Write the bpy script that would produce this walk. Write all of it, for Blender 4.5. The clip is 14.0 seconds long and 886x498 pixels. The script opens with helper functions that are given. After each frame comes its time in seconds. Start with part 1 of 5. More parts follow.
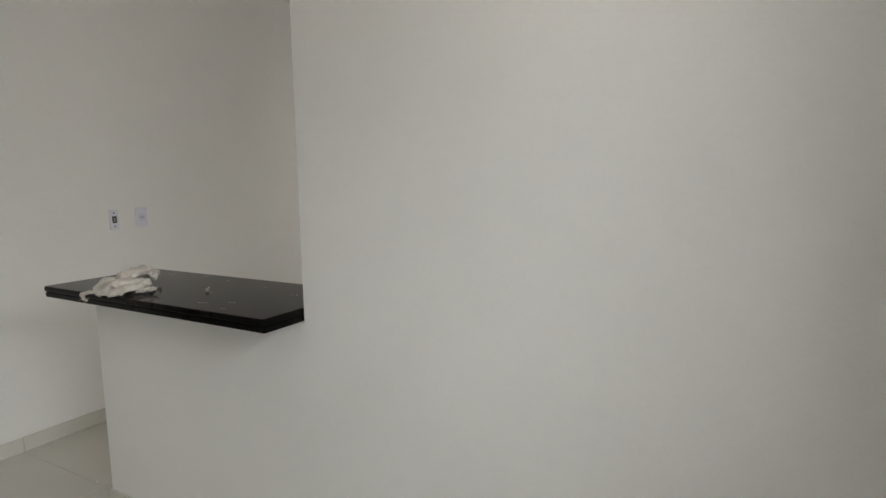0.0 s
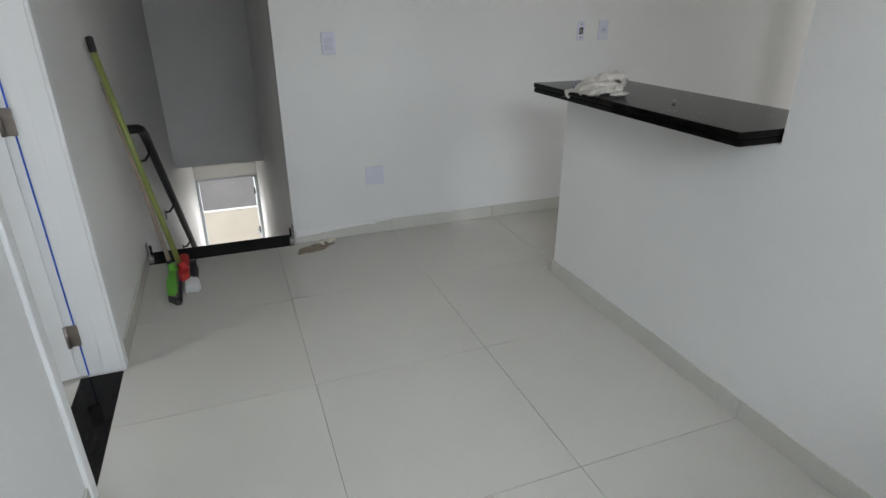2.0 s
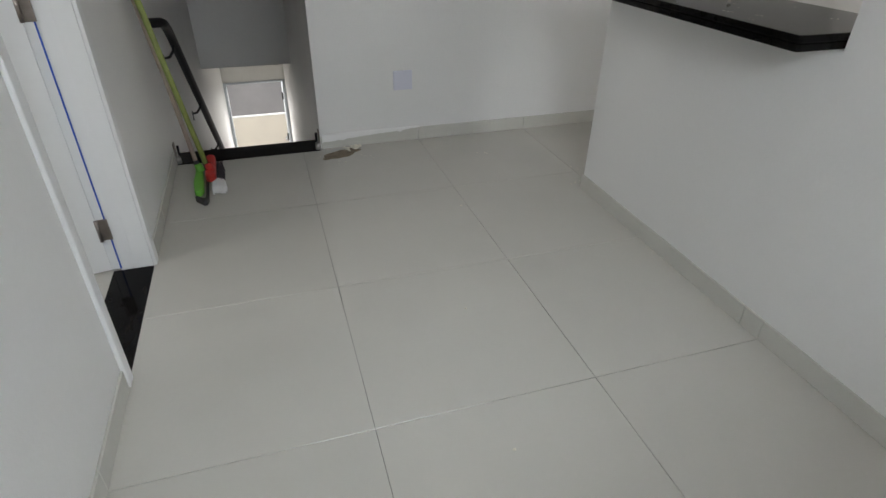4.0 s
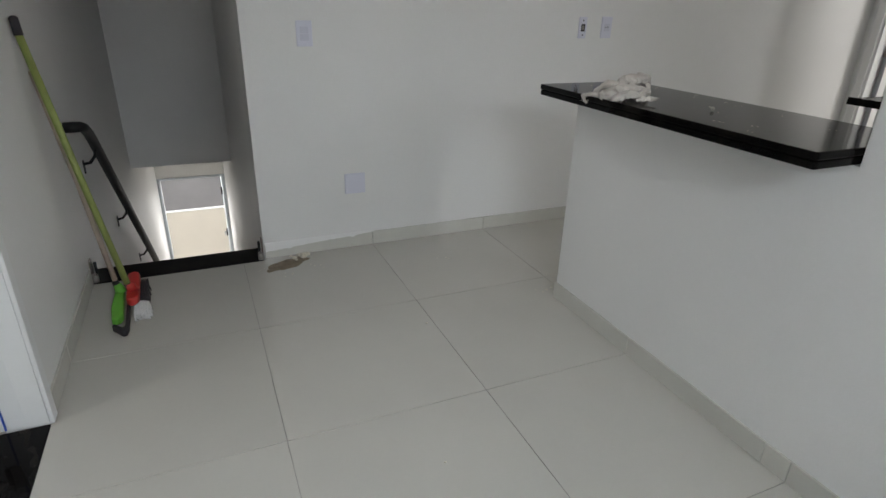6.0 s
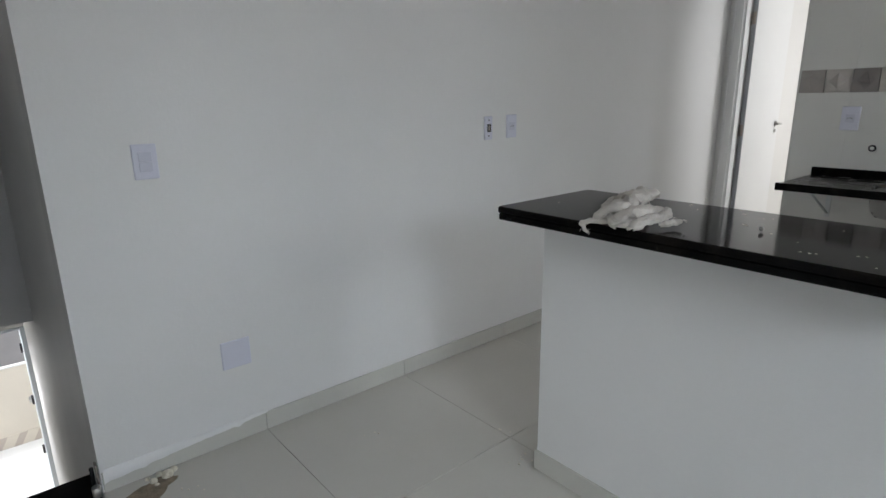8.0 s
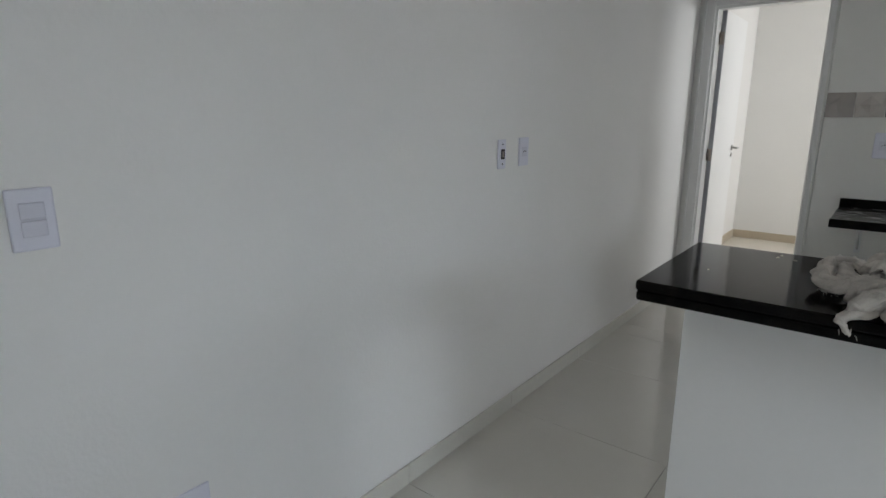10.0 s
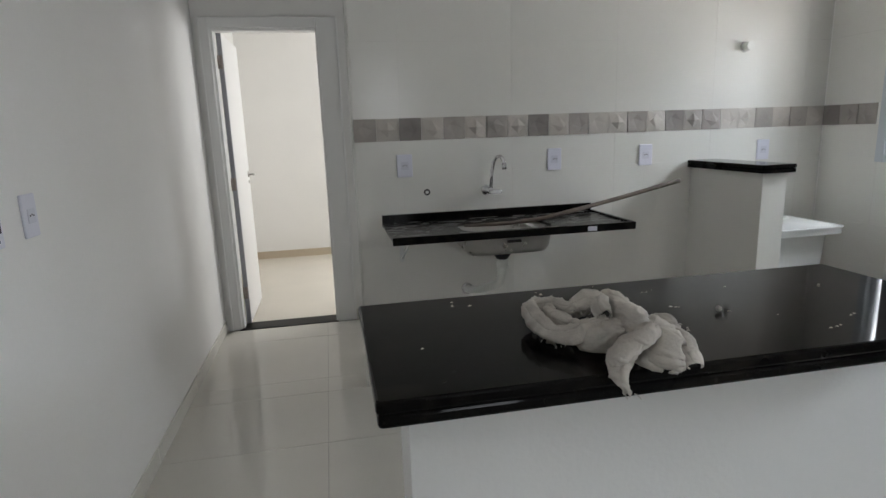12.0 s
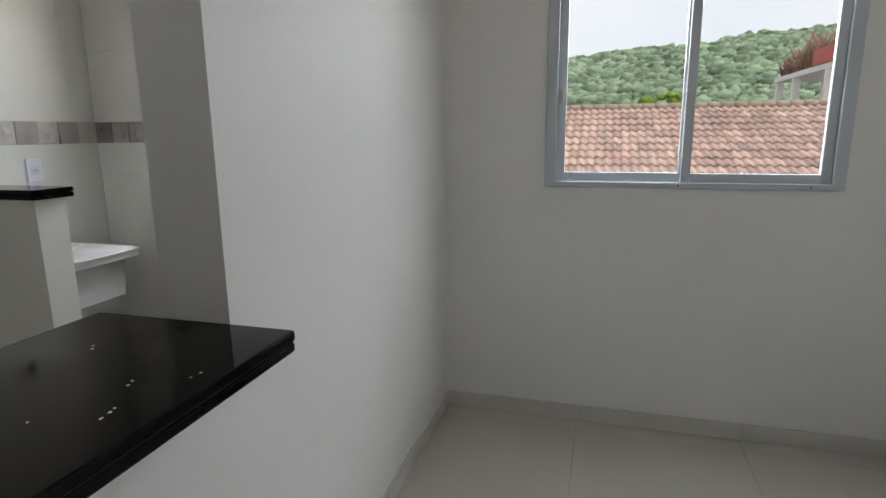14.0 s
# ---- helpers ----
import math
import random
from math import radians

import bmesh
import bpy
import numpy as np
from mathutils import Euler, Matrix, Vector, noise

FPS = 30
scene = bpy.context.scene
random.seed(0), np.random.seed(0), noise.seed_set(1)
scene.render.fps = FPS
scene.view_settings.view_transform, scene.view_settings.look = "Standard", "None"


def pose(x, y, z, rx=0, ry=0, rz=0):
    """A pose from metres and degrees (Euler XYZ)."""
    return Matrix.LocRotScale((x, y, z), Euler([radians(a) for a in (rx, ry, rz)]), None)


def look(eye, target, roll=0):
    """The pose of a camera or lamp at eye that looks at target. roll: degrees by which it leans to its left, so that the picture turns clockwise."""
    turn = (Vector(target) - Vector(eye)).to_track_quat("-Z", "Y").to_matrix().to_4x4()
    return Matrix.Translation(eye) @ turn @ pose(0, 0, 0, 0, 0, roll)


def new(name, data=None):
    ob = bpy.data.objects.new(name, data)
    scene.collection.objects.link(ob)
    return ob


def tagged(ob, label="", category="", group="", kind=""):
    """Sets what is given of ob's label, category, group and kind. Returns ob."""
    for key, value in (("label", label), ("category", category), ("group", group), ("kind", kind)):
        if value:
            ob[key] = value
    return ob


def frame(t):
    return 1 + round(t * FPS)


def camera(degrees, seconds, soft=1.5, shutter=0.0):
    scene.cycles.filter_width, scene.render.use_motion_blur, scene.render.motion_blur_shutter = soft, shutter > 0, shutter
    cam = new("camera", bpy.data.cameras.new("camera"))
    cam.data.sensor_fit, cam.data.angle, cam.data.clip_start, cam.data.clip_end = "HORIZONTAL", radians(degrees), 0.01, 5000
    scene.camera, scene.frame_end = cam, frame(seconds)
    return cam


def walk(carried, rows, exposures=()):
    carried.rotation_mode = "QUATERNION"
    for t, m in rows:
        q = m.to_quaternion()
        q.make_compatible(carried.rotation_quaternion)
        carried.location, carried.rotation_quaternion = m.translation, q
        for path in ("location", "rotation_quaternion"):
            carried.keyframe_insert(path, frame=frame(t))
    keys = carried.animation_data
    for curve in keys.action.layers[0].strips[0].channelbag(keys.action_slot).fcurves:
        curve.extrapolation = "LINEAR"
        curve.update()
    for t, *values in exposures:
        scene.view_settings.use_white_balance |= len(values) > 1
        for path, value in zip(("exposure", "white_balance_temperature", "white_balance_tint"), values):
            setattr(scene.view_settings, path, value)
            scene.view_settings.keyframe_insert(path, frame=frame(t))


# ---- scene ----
cam = camera(76.5, 14.0)
PATH = [
    (0, (3.338, -4.575, 1.418), (2.371, -2.843, 1.163), -0.8),
    (0.5, (3.322, -4.614, 1.402), (1.998, -3.162, 1.028), -1.1),
    (1, (3.302, -4.666, 1.363), (1.722, -3.526, 0.913), -0.8),
    (1.5, (3.304, -4.767, 1.363), (1.586, -3.917, 0.793), -0.9),
    (2, (3.302, -4.814, 1.351), (1.589, -4.161, 0.551), 0.0),
    (2.5, (3.307, -4.845, 1.34), (1.703, -4.326, 0.264), 0.0),
    (5, (3.232, -4.748, 1.299), (1.584, -4.206, 0.304), 2.5),
    (5.5, (3.123, -4.738, 1.3), (1.438, -4.141, 0.403), 3.2),
    (6, (2.936, -4.767, 1.311), (1.263, -4.024, 0.505), 1.7),
    (6.5, (2.756, -4.745, 1.31), (1.093, -3.885, 0.607), 1.2),
    (7, (2.529, -4.703, 1.325), (0.871, -3.783, 0.691), 1.5),
    (7.5, (2.314, -4.683, 1.322), (0.72, -3.617, 0.755), 2.0),
    (8, (2.105, -4.698, 1.34), (0.627, -3.453, 0.824), -0.9),
    (8.2, (2.038, -4.692, 1.341), (0.598, -3.401, 0.832), -0.5),
    (10.5, (1.084, -4.481, 1.343), (0.078, -2.812, 0.892), -0.1),
    (11, (0.978, -4.364, 1.357), (0.338, -2.521, 0.921), -0.0),
    (11.5, (0.901, -4.253, 1.37), (0.746, -2.302, 0.958), -0.4),
    (12, (0.826, -4.172, 1.385), (1.2, -2.251, 0.974), -2.0),
    (12.5, (0.844, -4.108, 1.378), (1.684, -2.342, 0.959), -2.0),
    (13, (0.954, -4.036, 1.376), (2.224, -2.552, 0.946), -1.3),
    (13.5, (1.088, -4.001, 1.377), (2.728, -2.937, 0.953), -1.0),
    (14, (1.161, -3.987, 1.382), (3.043, -3.454, 0.975), -0.6),
]
EXPOSURES = [(0.0, 0.66, 7000, 11.5), (0.5, 0.59, 6550, 11.5), (1.5, 0.68, 6300, 10.5), (2.5, 0.58, 6350, 10.5), (5.0, 0.52, 6600, 11.8), (5.5, 0.53, 6550, 11.5),
             (7.0, 0.62, 6250, 11), (8.2, 0.63, 6150, 11.5), (10.5, 0.49, 6200, 10.3), (11.0, 0.70, 6250, 11.2), (11.5, 0.76, 6300, 11), (12.5, 0.75, 6400, 11),
             (13.0, 0.76, 6550, 11.5), (13.5, 0.48, 6550, 11.3), (14.0, 0.46, 6550, 11.3)]
walk(cam, [(t, look(eye, aim, lean)) for t, eye, aim, lean in PATH], EXPOSURES)

# ---- world, sun and large lights ----
world = bpy.data.worlds.new("world")
scene.world = world
world.use_nodes = True
wn = world.node_tree.nodes
sky = wn.new("ShaderNodeTexSky")
sky.sky_type = "NISHITA"
sky.sun_disc = False
sky.sun_elevation, sky.sun_rotation = radians(55), radians(200)
sky.air_density, sky.dust_density, sky.ozone_density = 1.0, 3.5, 1.0
wc = wn.new("ShaderNodeTexCoord"); wno = wn.new("ShaderNodeTexNoise"); wno.inputs["Scale"].default_value = 2.2; wno.inputs["Detail"].default_value = 6
world.node_tree.links.new(wc.outputs["Generated"], wno.inputs["Vector"])
wr = wn.new("ShaderNodeMapRange"); wr.inputs[1].default_value, wr.inputs[2].default_value, wr.inputs[3].default_value, wr.inputs[4].default_value = 0.3, 0.7, 0.62, 0.97
world.node_tree.links.new(wno.outputs[0], wr.inputs[0])
wm = wn.new("ShaderNodeMix"); wm.data_type = "RGBA"; wm.inputs[7].default_value = (4.6, 4.8, 5.0, 1)     # thin bright cloud
world.node_tree.links.new(wr.outputs[0], wm.inputs[0]); world.node_tree.links.new(sky.outputs[0], wm.inputs[6])
world.node_tree.links.new(wm.outputs[2], wn["Background"].inputs[0])
wn["Background"].inputs[1].default_value = 0.15
sun = new("sun", bpy.data.lights.new("sun", "SUN"))
sun.data.energy, sun.data.angle, sun.data.color = 1.3, radians(12), (1.0, 0.96, 0.9)
sun.matrix_world = look((-10, -27, 41), (0, 0, 0))


def area(name, eye, target, w, h, power, col=(1, 1, 1)):
    la = bpy.data.lights.new(name, "AREA")
    la.shape, la.size, la.size_y, la.energy, la.color = "RECTANGLE", w, h, power, col
    ob = new(name, la)
    ob.matrix_world = look(eye, target)
    return ob


E_X = 3.758      # inner face of the window wall
S_Y = -5.345     # inner face of the wall with the inner door
P_Y = -3.266      # living side of the bar wall
K_Y = -1.222     # tiled kitchen wall
R_X = 0.958      # left end of the tiled wall
CEIL = 2.80

# sky above the windows; light thrown back up from the sunlit roofs and ground below them
area("sky_window_living", (E_X + 1.7, -3.85, 3.12), (0.5, -4.55, 1.25), 3.4, 1.6, 100, (0.80, 0.91, 1.0))
area("sky_window_living_near", (E_X + 0.45, -4.26, 2.15), (E_X - 1.35, -4.36, 0.65), 1.5, 1.1, 38, (0.88, 0.95, 1.0))
area("roof_bounce_living", (E_X + 1.4, -4.3, 0.10), (0.8, -4.0, 2.3), 2.6, 1.2, 80, (1.0, 0.91, 0.82))
area("sky_window_kitchen", (E_X + 0.75, -2.10, 2.62), (1.5, -2.45, 1.15), 1.2, 0.95, 26, (0.93, 0.975, 1.0))
area("sky_window_kitchen_near", (E_X + 0.19, -1.97, 1.68), (E_X - 1.9, -3.0, 1.0), 0.66, 0.76, 10, (0.95, 0.985, 1.0))
area("roof_bounce_kitchen", (E_X + 0.8, -2.0, 0.45), (1.6, -2.2, 2.2), 1.0, 0.9, 45, (1.0, 0.94, 0.88))
area("sky_bedroom_window", (2.75, 1.95, 1.75), (0.35, -0.4, 0.9), 1.1, 1.1, 33, (1.0, 0.99, 0.97))
area("sky_street_door", (-5.85, -4.92, -0.25), (-3.2, -4.92, -2.5), 1.5, 0.9, 46, (1.0, 0.99, 0.96))
area("yard_bounce_stairs", (-4.60, -4.92, -1.35), (-2, -4.92, -2.2), 0.6, 0.8, 3, (1.0, 0.98, 0.94))
# added fill lamp that brightens the passage; no window is known in the corridor
area("corridor_fill", (2.5, -0.55, 1.5), (0.0, -0.55, 1.2), 0.8, 1.1, 2.5, (0.97, 0.99, 1.0))
# added fill lamp inside the side room, which has no known window
area("side_room_fill", (1.9, -7.1, 1.8), (1.5, -5.3, 1.0), 0.6, 0.6, 7, (0.95, 0.98, 1.0))


# ---- materials ----
def mat(name, col, rough=0.5, metal=0.0, vary=0.06, scale=2.0, fine=60.0, bump=0.05, bump_scale=200.0, spec=0.5,
        island=False, per_object=0.0, col2=None, coat=0.0):
    m = bpy.data.materials.new(name)
    m.use_nodes = True
    n, l = m.node_tree.nodes, m.node_tree.links
    b = n["Principled BSDF"]
    tc = n.new("ShaderNodeTexCoord")
    geo = n.new("ShaderNodeNewGeometry")
    n1 = n.new("ShaderNodeTexNoise"); n1.inputs["Scale"].default_value = scale; n1.inputs["Detail"].default_value = 5
    n2 = n.new("ShaderNodeTexNoise"); n2.inputs["Scale"].default_value = fine; n2.inputs["Detail"].default_value = 3
    l.new(geo.outputs["Position"], n1.inputs["Vector"]); l.new(geo.outputs["Position"], n2.inputs["Vector"])
    mx = n.new("ShaderNodeMix"); mx.data_type = "RGBA"
    c2 = col2 or tuple(c * (1 - 2.2 * vary) for c in col)
    mx.inputs[6].default_value = (*c2, 1); mx.inputs[7].default_value = (*(min(1, c * (1 + vary * .6)) for c in col), 1)
    ad = n.new("ShaderNodeMath"); ad.operation = "MULTIPLY_ADD"
    ad.inputs[1].default_value = 0.35
    l.new(n2.outputs[0], ad.inputs[0])
    r = n.new("ShaderNodeMapRange"); r.inputs[1].default_value = 0.3; r.inputs[2].default_value = 0.7; r.inputs[4].default_value = 0.65
    l.new(n1.outputs[0], r.inputs[0]); l.new(r.outputs[0], ad.inputs[2])
    l.new(ad.outputs[0], mx.inputs[0])
    out = mx.outputs[2]
    if island or per_object:
        hsv = n.new("ShaderNodeHueSaturation")
        src = geo.outputs["Random Per Island"] if island else n.new("ShaderNodeObjectInfo").outputs["Random"]
        mr = n.new("ShaderNodeMapRange")
        k = per_object or 0.3
        mr.inputs[3].default_value, mr.inputs[4].default_value = 1 - k, 1 + k
        l.new(src, mr.inputs[0]); l.new(mr.outputs[0], hsv.inputs["Value"]); l.new(out, hsv.inputs["Color"])
        out = hsv.outputs[0]
    l.new(out, b.inputs["Base Color"])
    b.inputs["Metallic"].default_value = metal
    b.inputs["Specular IOR Level"].default_value = spec
    b.inputs["Coat Weight"].default_value = coat
    rr = n.new("ShaderNodeMapRange"); rr.inputs[3].default_value = rough * 0.85; rr.inputs[4].default_value = min(1, rough * 1.2)
    l.new(n1.outputs[0], rr.inputs[0]); l.new(rr.outputs[0], b.inputs["Roughness"])
    if bump:
        n3 = n.new("ShaderNodeTexNoise"); n3.inputs["Scale"].default_value = bump_scale; n3.inputs["Detail"].default_value = 4
        l.new(geo.outputs["Position"], n3.inputs["Vector"])
        bm_ = n.new("ShaderNodeBump"); bm_.inputs["Strength"].default_value = bump; bm_.inputs["Distance"].default_value = 0.01
        l.new(n3.outputs[0], bm_.inputs["Height"]); l.new(bm_.outputs[0], b.inputs["Normal"])
    return m


M_WALL = mat("wall paint", (0.83, 0.82, 0.80), 0.55, vary=0.03, scale=1.2, bump=0.06, bump_scale=90)
M_STAIRWALL = mat("stair wall paint", (0.86, 0.85, 0.83), 0.6, vary=0.04, scale=1.5, bump=0.1, bump_scale=70)
M_CEIL = mat("ceiling paint", (0.84, 0.83, 0.81), 0.7, vary=0.02, bump=0.03)
M_TGROUT = mat("pale tile grout", (0.72, 0.71, 0.67), 0.8, vary=0.05)
M_WTILE = mat("white glazed tile", (0.76, 0.75, 0.71), 0.20, vary=0.015, scale=3, bump=0.004, bump_scale=6)
M_FLOOR = mat("polished porcelain", (0.58, 0.557, 0.503), 0.09, vary=0.03, scale=2.5, bump=0.003, bump_scale=8, per_object=0.02)
M_GROUT = mat("grey grout", (0.45, 0.43, 0.39), 0.8, vary=0.15, scale=8)
M_BASE = mat("porcelain baseboard", (0.63, 0.615, 0.56), 0.2, vary=0.03, scale=4, bump=0.003)
M_DUST = mat("cement dust", (0.27, 0.215, 0.15), 0.9, vary=0.2, scale=30, bump=0.4, bump_scale=120)
M_PLASTER = mat("plaster lump", (0.75, 0.70, 0.58), 0.8, vary=0.1, scale=30, bump=0.4)
M_BEDFLOOR = mat("warm floor tile", (0.64, 0.60, 0.52), 0.2, vary=0.03)
M_BEDBASE = mat("beige baseboard tile", (0.50, 0.425, 0.32), 0.3, vary=0.05)
M_CRUMB = mat("grey mortar", (0.46, 0.44, 0.40), 0.9, vary=0.15, scale=40)
M_BEDWALL = mat("bedroom paint", (0.80, 0.79, 0.765), 0.6, vary=0.02)
M_DOOR = mat("white lacquered wood", (0.83, 0.83, 0.82), 0.35, vary=0.02, scale=3, bump=0.01)
M_EDGE = mat("grey door edge", (0.36, 0.37, 0.40), 0.6, vary=0.08)
M_BLACK = mat("black moulding", (0.02, 0.02, 0.022), 0.4)
M_STEEL = mat("brushed steel", (0.55, 0.54, 0.52), 0.28, 1.0, vary=0.05, scale=20, bump=0.02)
M_HINGE = mat("worn hinge steel", (0.35, 0.31, 0.28), 0.4, 1.0, vary=0.1, scale=30)
M_CHROME = mat("chrome", (0.75, 0.75, 0.76), 0.08, 1.0, vary=0.02)
M_BLUE = mat("blue line", (0.02, 0.09, 0.5), 0.5)
M_PLATE = mat("white switch plastic", (0.72, 0.72, 0.80), 0.35, vary=0.01, bump=0)
M_PLUG = mat("pale switch rocker", (0.64, 0.64, 0.72), 0.35, vary=0.01, bump=0)
M_DARK = mat("dark plastic", (0.03, 0.025, 0.03), 0.5)
M_ALU = mat("white aluminium", (0.56, 0.60, 0.64), 0.35, 0.0, vary=0.03, scale=6, bump=0.01)
M_PVC = mat("white pvc", (0.74, 0.74, 0.70), 0.35, vary=0.03)
M_TANK = mat("white laundry plastic", (0.70, 0.71, 0.70), 0.25, vary=0.02)
M_RAIL = mat("black painted steel", (0.022, 0.022, 0.024), 0.4, vary=0.15, scale=20, spec=0.2)
M_GREEN = mat("lime green plastic", (0.16, 0.50, 0.06), 0.4, vary=0.06, scale=20)
M_GREENPOLE = mat("olive green pole", (0.30, 0.36, 0.10), 0.45, vary=0.12, scale=12)
M_PINKPOLE = mat("pale wooden pole", (0.52, 0.42, 0.34), 0.6, vary=0.12, scale=12)
M_RED = mat("red plastic", (0.55, 0.035, 0.03), 0.4, vary=0.06, scale=20)
M_WOOD = mat("old broomstick wood", (0.185, 0.145, 0.12), 0.7, vary=0.25, scale=18, bump=0.2)
M_CLOTH = mat("off-white cotton", (0.62, 0.58, 0.525), 0.95, vary=0.14, scale=22, fine=300, bump=0.25, bump_scale=260, spec=0.05)
M_BRISTLE = mat("white bristle", (0.80, 0.79, 0.77), 0.6, vary=0.05)
M_DIAM = [mat("relief tile " + c, v, 0.55, vary=0.07, scale=12, bump=0.05, bump_scale=60) for c, v in
          (("light", (0.56, 0.52, 0.475)), ("grey", (0.40, 0.365, 0.335)), ("dark", (0.26, 0.235, 0.22)))]
M_BEIGE = mat("beige outdoor paint", (0.66, 0.60, 0.50), 0.8, vary=0.04)
M_GREYOUT = mat("grey rough render", (0.42, 0.41, 0.41), 0.9, vary=0.1, bump=0.3)
M_WHITEOUT = mat("white outdoor paint", (0.78, 0.77, 0.74), 0.7, vary=0.04)
M_STRIPE = mat("brown striped tile", (0.50, 0.43, 0.36), 0.5, vary=0.06)
M_ROOF = mat("terracotta", (0.55, 0.37, 0.30), 0.85, vary=0.22, scale=1.6, fine=14, bump=0.3, bump_scale=30, per_object=0.24, col2=(0.36, 0.27, 0.225))
M_MOSS = mat("mossy terracotta", (0.42, 0.32, 0.25), 0.9, vary=0.2, scale=5, col2=(0.20, 0.20, 0.12), bump=0.3)
# both leaf greens are paled and greyed to paint in the hill's distance haze
M_HAZELEAF = mat("haze-paled forest leaves", (0.25, 0.315, 0.205), 0.8, vary=0.3, scale=0.10, fine=1.2, bump=0.0, island=True, per_object=0.5, col2=(0.13, 0.195, 0.12), spec=0.1)
M_YELLOWLEAF = mat("yellow green leaves", (0.20, 0.30, 0.04), 0.8, vary=0.2, scale=2, bump=0, island=True, spec=0.2)
M_EARTH = mat("earth", (0.10, 0.09, 0.06), 0.95, vary=0.3, scale=0.4)
M_REDROOF = mat("red roof", (0.55, 0.13, 0.10), 0.7, vary=0.1)
M_RUST = mat("rusty stems", (0.36, 0.22, 0.15), 0.9, vary=0.3, scale=2)


def granite(name, rough, dusty=0.015, spec=0.085):
    """Black polished granite: pale crystals, a broad dust film and brown wiped smears."""
    m = mat(name, (0.0045, 0.004, 0.004), rough, vary=0.3, scale=6, fine=220, bump=0.0, spec=spec)
    n, l = m.node_tree.nodes, m.node_tree.links
    b = n["Principled BSDF"]
    geo = n.new("ShaderNodeNewGeometry")
    out = b.inputs["Base Color"].links[0].from_socket

    def layer(value, lo, hi, top, colour, src):
        ramp = n.new("ShaderNodeMapRange")
        ramp.inputs[1].default_value, ramp.inputs[2].default_value, ramp.inputs[4].default_value = lo, hi, top
        l.new(value, ramp.inputs[0])
        mx = n.new("ShaderNodeMix"); mx.data_type = "RGBA"
        l.new(ramp.outputs[0], mx.inputs[0]); l.new(src, mx.inputs[6]); mx.inputs[7].default_value = (*colour, 1)
        return mx.outputs[2], ramp.outputs[0]

    def cloud(scale, detail, stretch=(1, 1, 1), warp=0.0):
        mp = n.new("ShaderNodeMapping"); mp.inputs["Scale"].default_value = stretch
        mp.inputs["Rotation"].default_value = (0, 0, 0.5)
        l.new(geo.outputs["Position"], mp.inputs["Vector"])
        t_ = n.new("ShaderNodeTexNoise"); t_.inputs["Scale"].default_value = scale; t_.inputs["Detail"].default_value = detail
        t_.inputs["Distortion"].default_value = warp
        l.new(mp.outputs[0], t_.inputs["Vector"])
        return t_.outputs[0]

    v = n.new("ShaderNodeTexVoronoi"); v.inputs["Scale"].default_value = 260
    l.new(geo.outputs["Position"], v.inputs["Vector"])
    out, _ = layer(v.outputs["Distance"], 0.15, 0.05, 1.0, (0.04, 0.037, 0.034), out)
    out, _ = layer(cloud(3.0, 8), 0.42 - dusty, 0.75, dusty, (0.32, 0.30, 0.27), out)
    out, film = layer(cloud(9.0, 7, (1, 2.2, 1), 0.8), 0.50, 0.72, min(dusty * 2.4, 0.10), (0.30, 0.24, 0.18), out)
    out, _ = layer(cloud(55.0, 3), 0.66, 0.74, min(dusty * 3, 0.14), (0.34, 0.30, 0.25), out)
    l.new(out, b.inputs["Base Color"])
    base = b.inputs["Roughness"].links[0].from_socket
    ad = n.new("ShaderNodeMath"); ad.operation = "MULTIPLY_ADD"; ad.inputs[1].default_value = 0.9
    l.new(film, ad.inputs[0]); l.new(base, ad.inputs[2]); l.new(ad.outputs[0], b.inputs["Roughness"])
    return m


M_GRANITE = granite("polished black granite", 0.065)
M_DUSTYGRANITE = granite("building-dust covered black granite", 0.24, 0.26, 0.3)
M_SILL = granite("worn black granite sill", 0.32)


def glass():
    m = bpy.data.materials.new("window glass"); m.use_nodes = True
    n, l = m.node_tree.nodes, m.node_tree.links
    n.clear()
    o = n.new("ShaderNodeOutputMaterial"); t = n.new("ShaderNodeBsdfTransparent"); g = n.new("ShaderNodeBsdfGlossy")
    g.inputs["Roughness"].default_value = 0.02
    f = n.new("ShaderNodeFresnel"); f.inputs[0].default_value = 1.35
    mx = n.new("ShaderNodeMixShader")
    l.new(f.outputs[0], mx.inputs[0]); l.new(t.outputs[0], mx.inputs[1]); l.new(g.outputs[0], mx.inputs[2]); l.new(mx.outputs[0], o.inputs[0])
    return m


M_GLASS = glass()


# ---- mesh helpers ----
def box(bm, x0, x1, y0, y1, z0, z1, bev=0.0, seg=2):
    r = bmesh.ops.create_cube(bm, size=1)
    for v in r["verts"]:
        v.co = Vector(((x0 + x1) / 2 + v.co.x * (x1 - x0), (y0 + y1) / 2 + v.co.y * (y1 - y0), (z0 + z1) / 2 + v.co.z * (z1 - z0)))
    if bev:
        es = list({e for v in r["verts"] for e in v.link_edges})
        bmesh.ops.bevel(bm, geom=es, offset=bev, segments=seg, affect="EDGES", profile=0.5)
    return bm


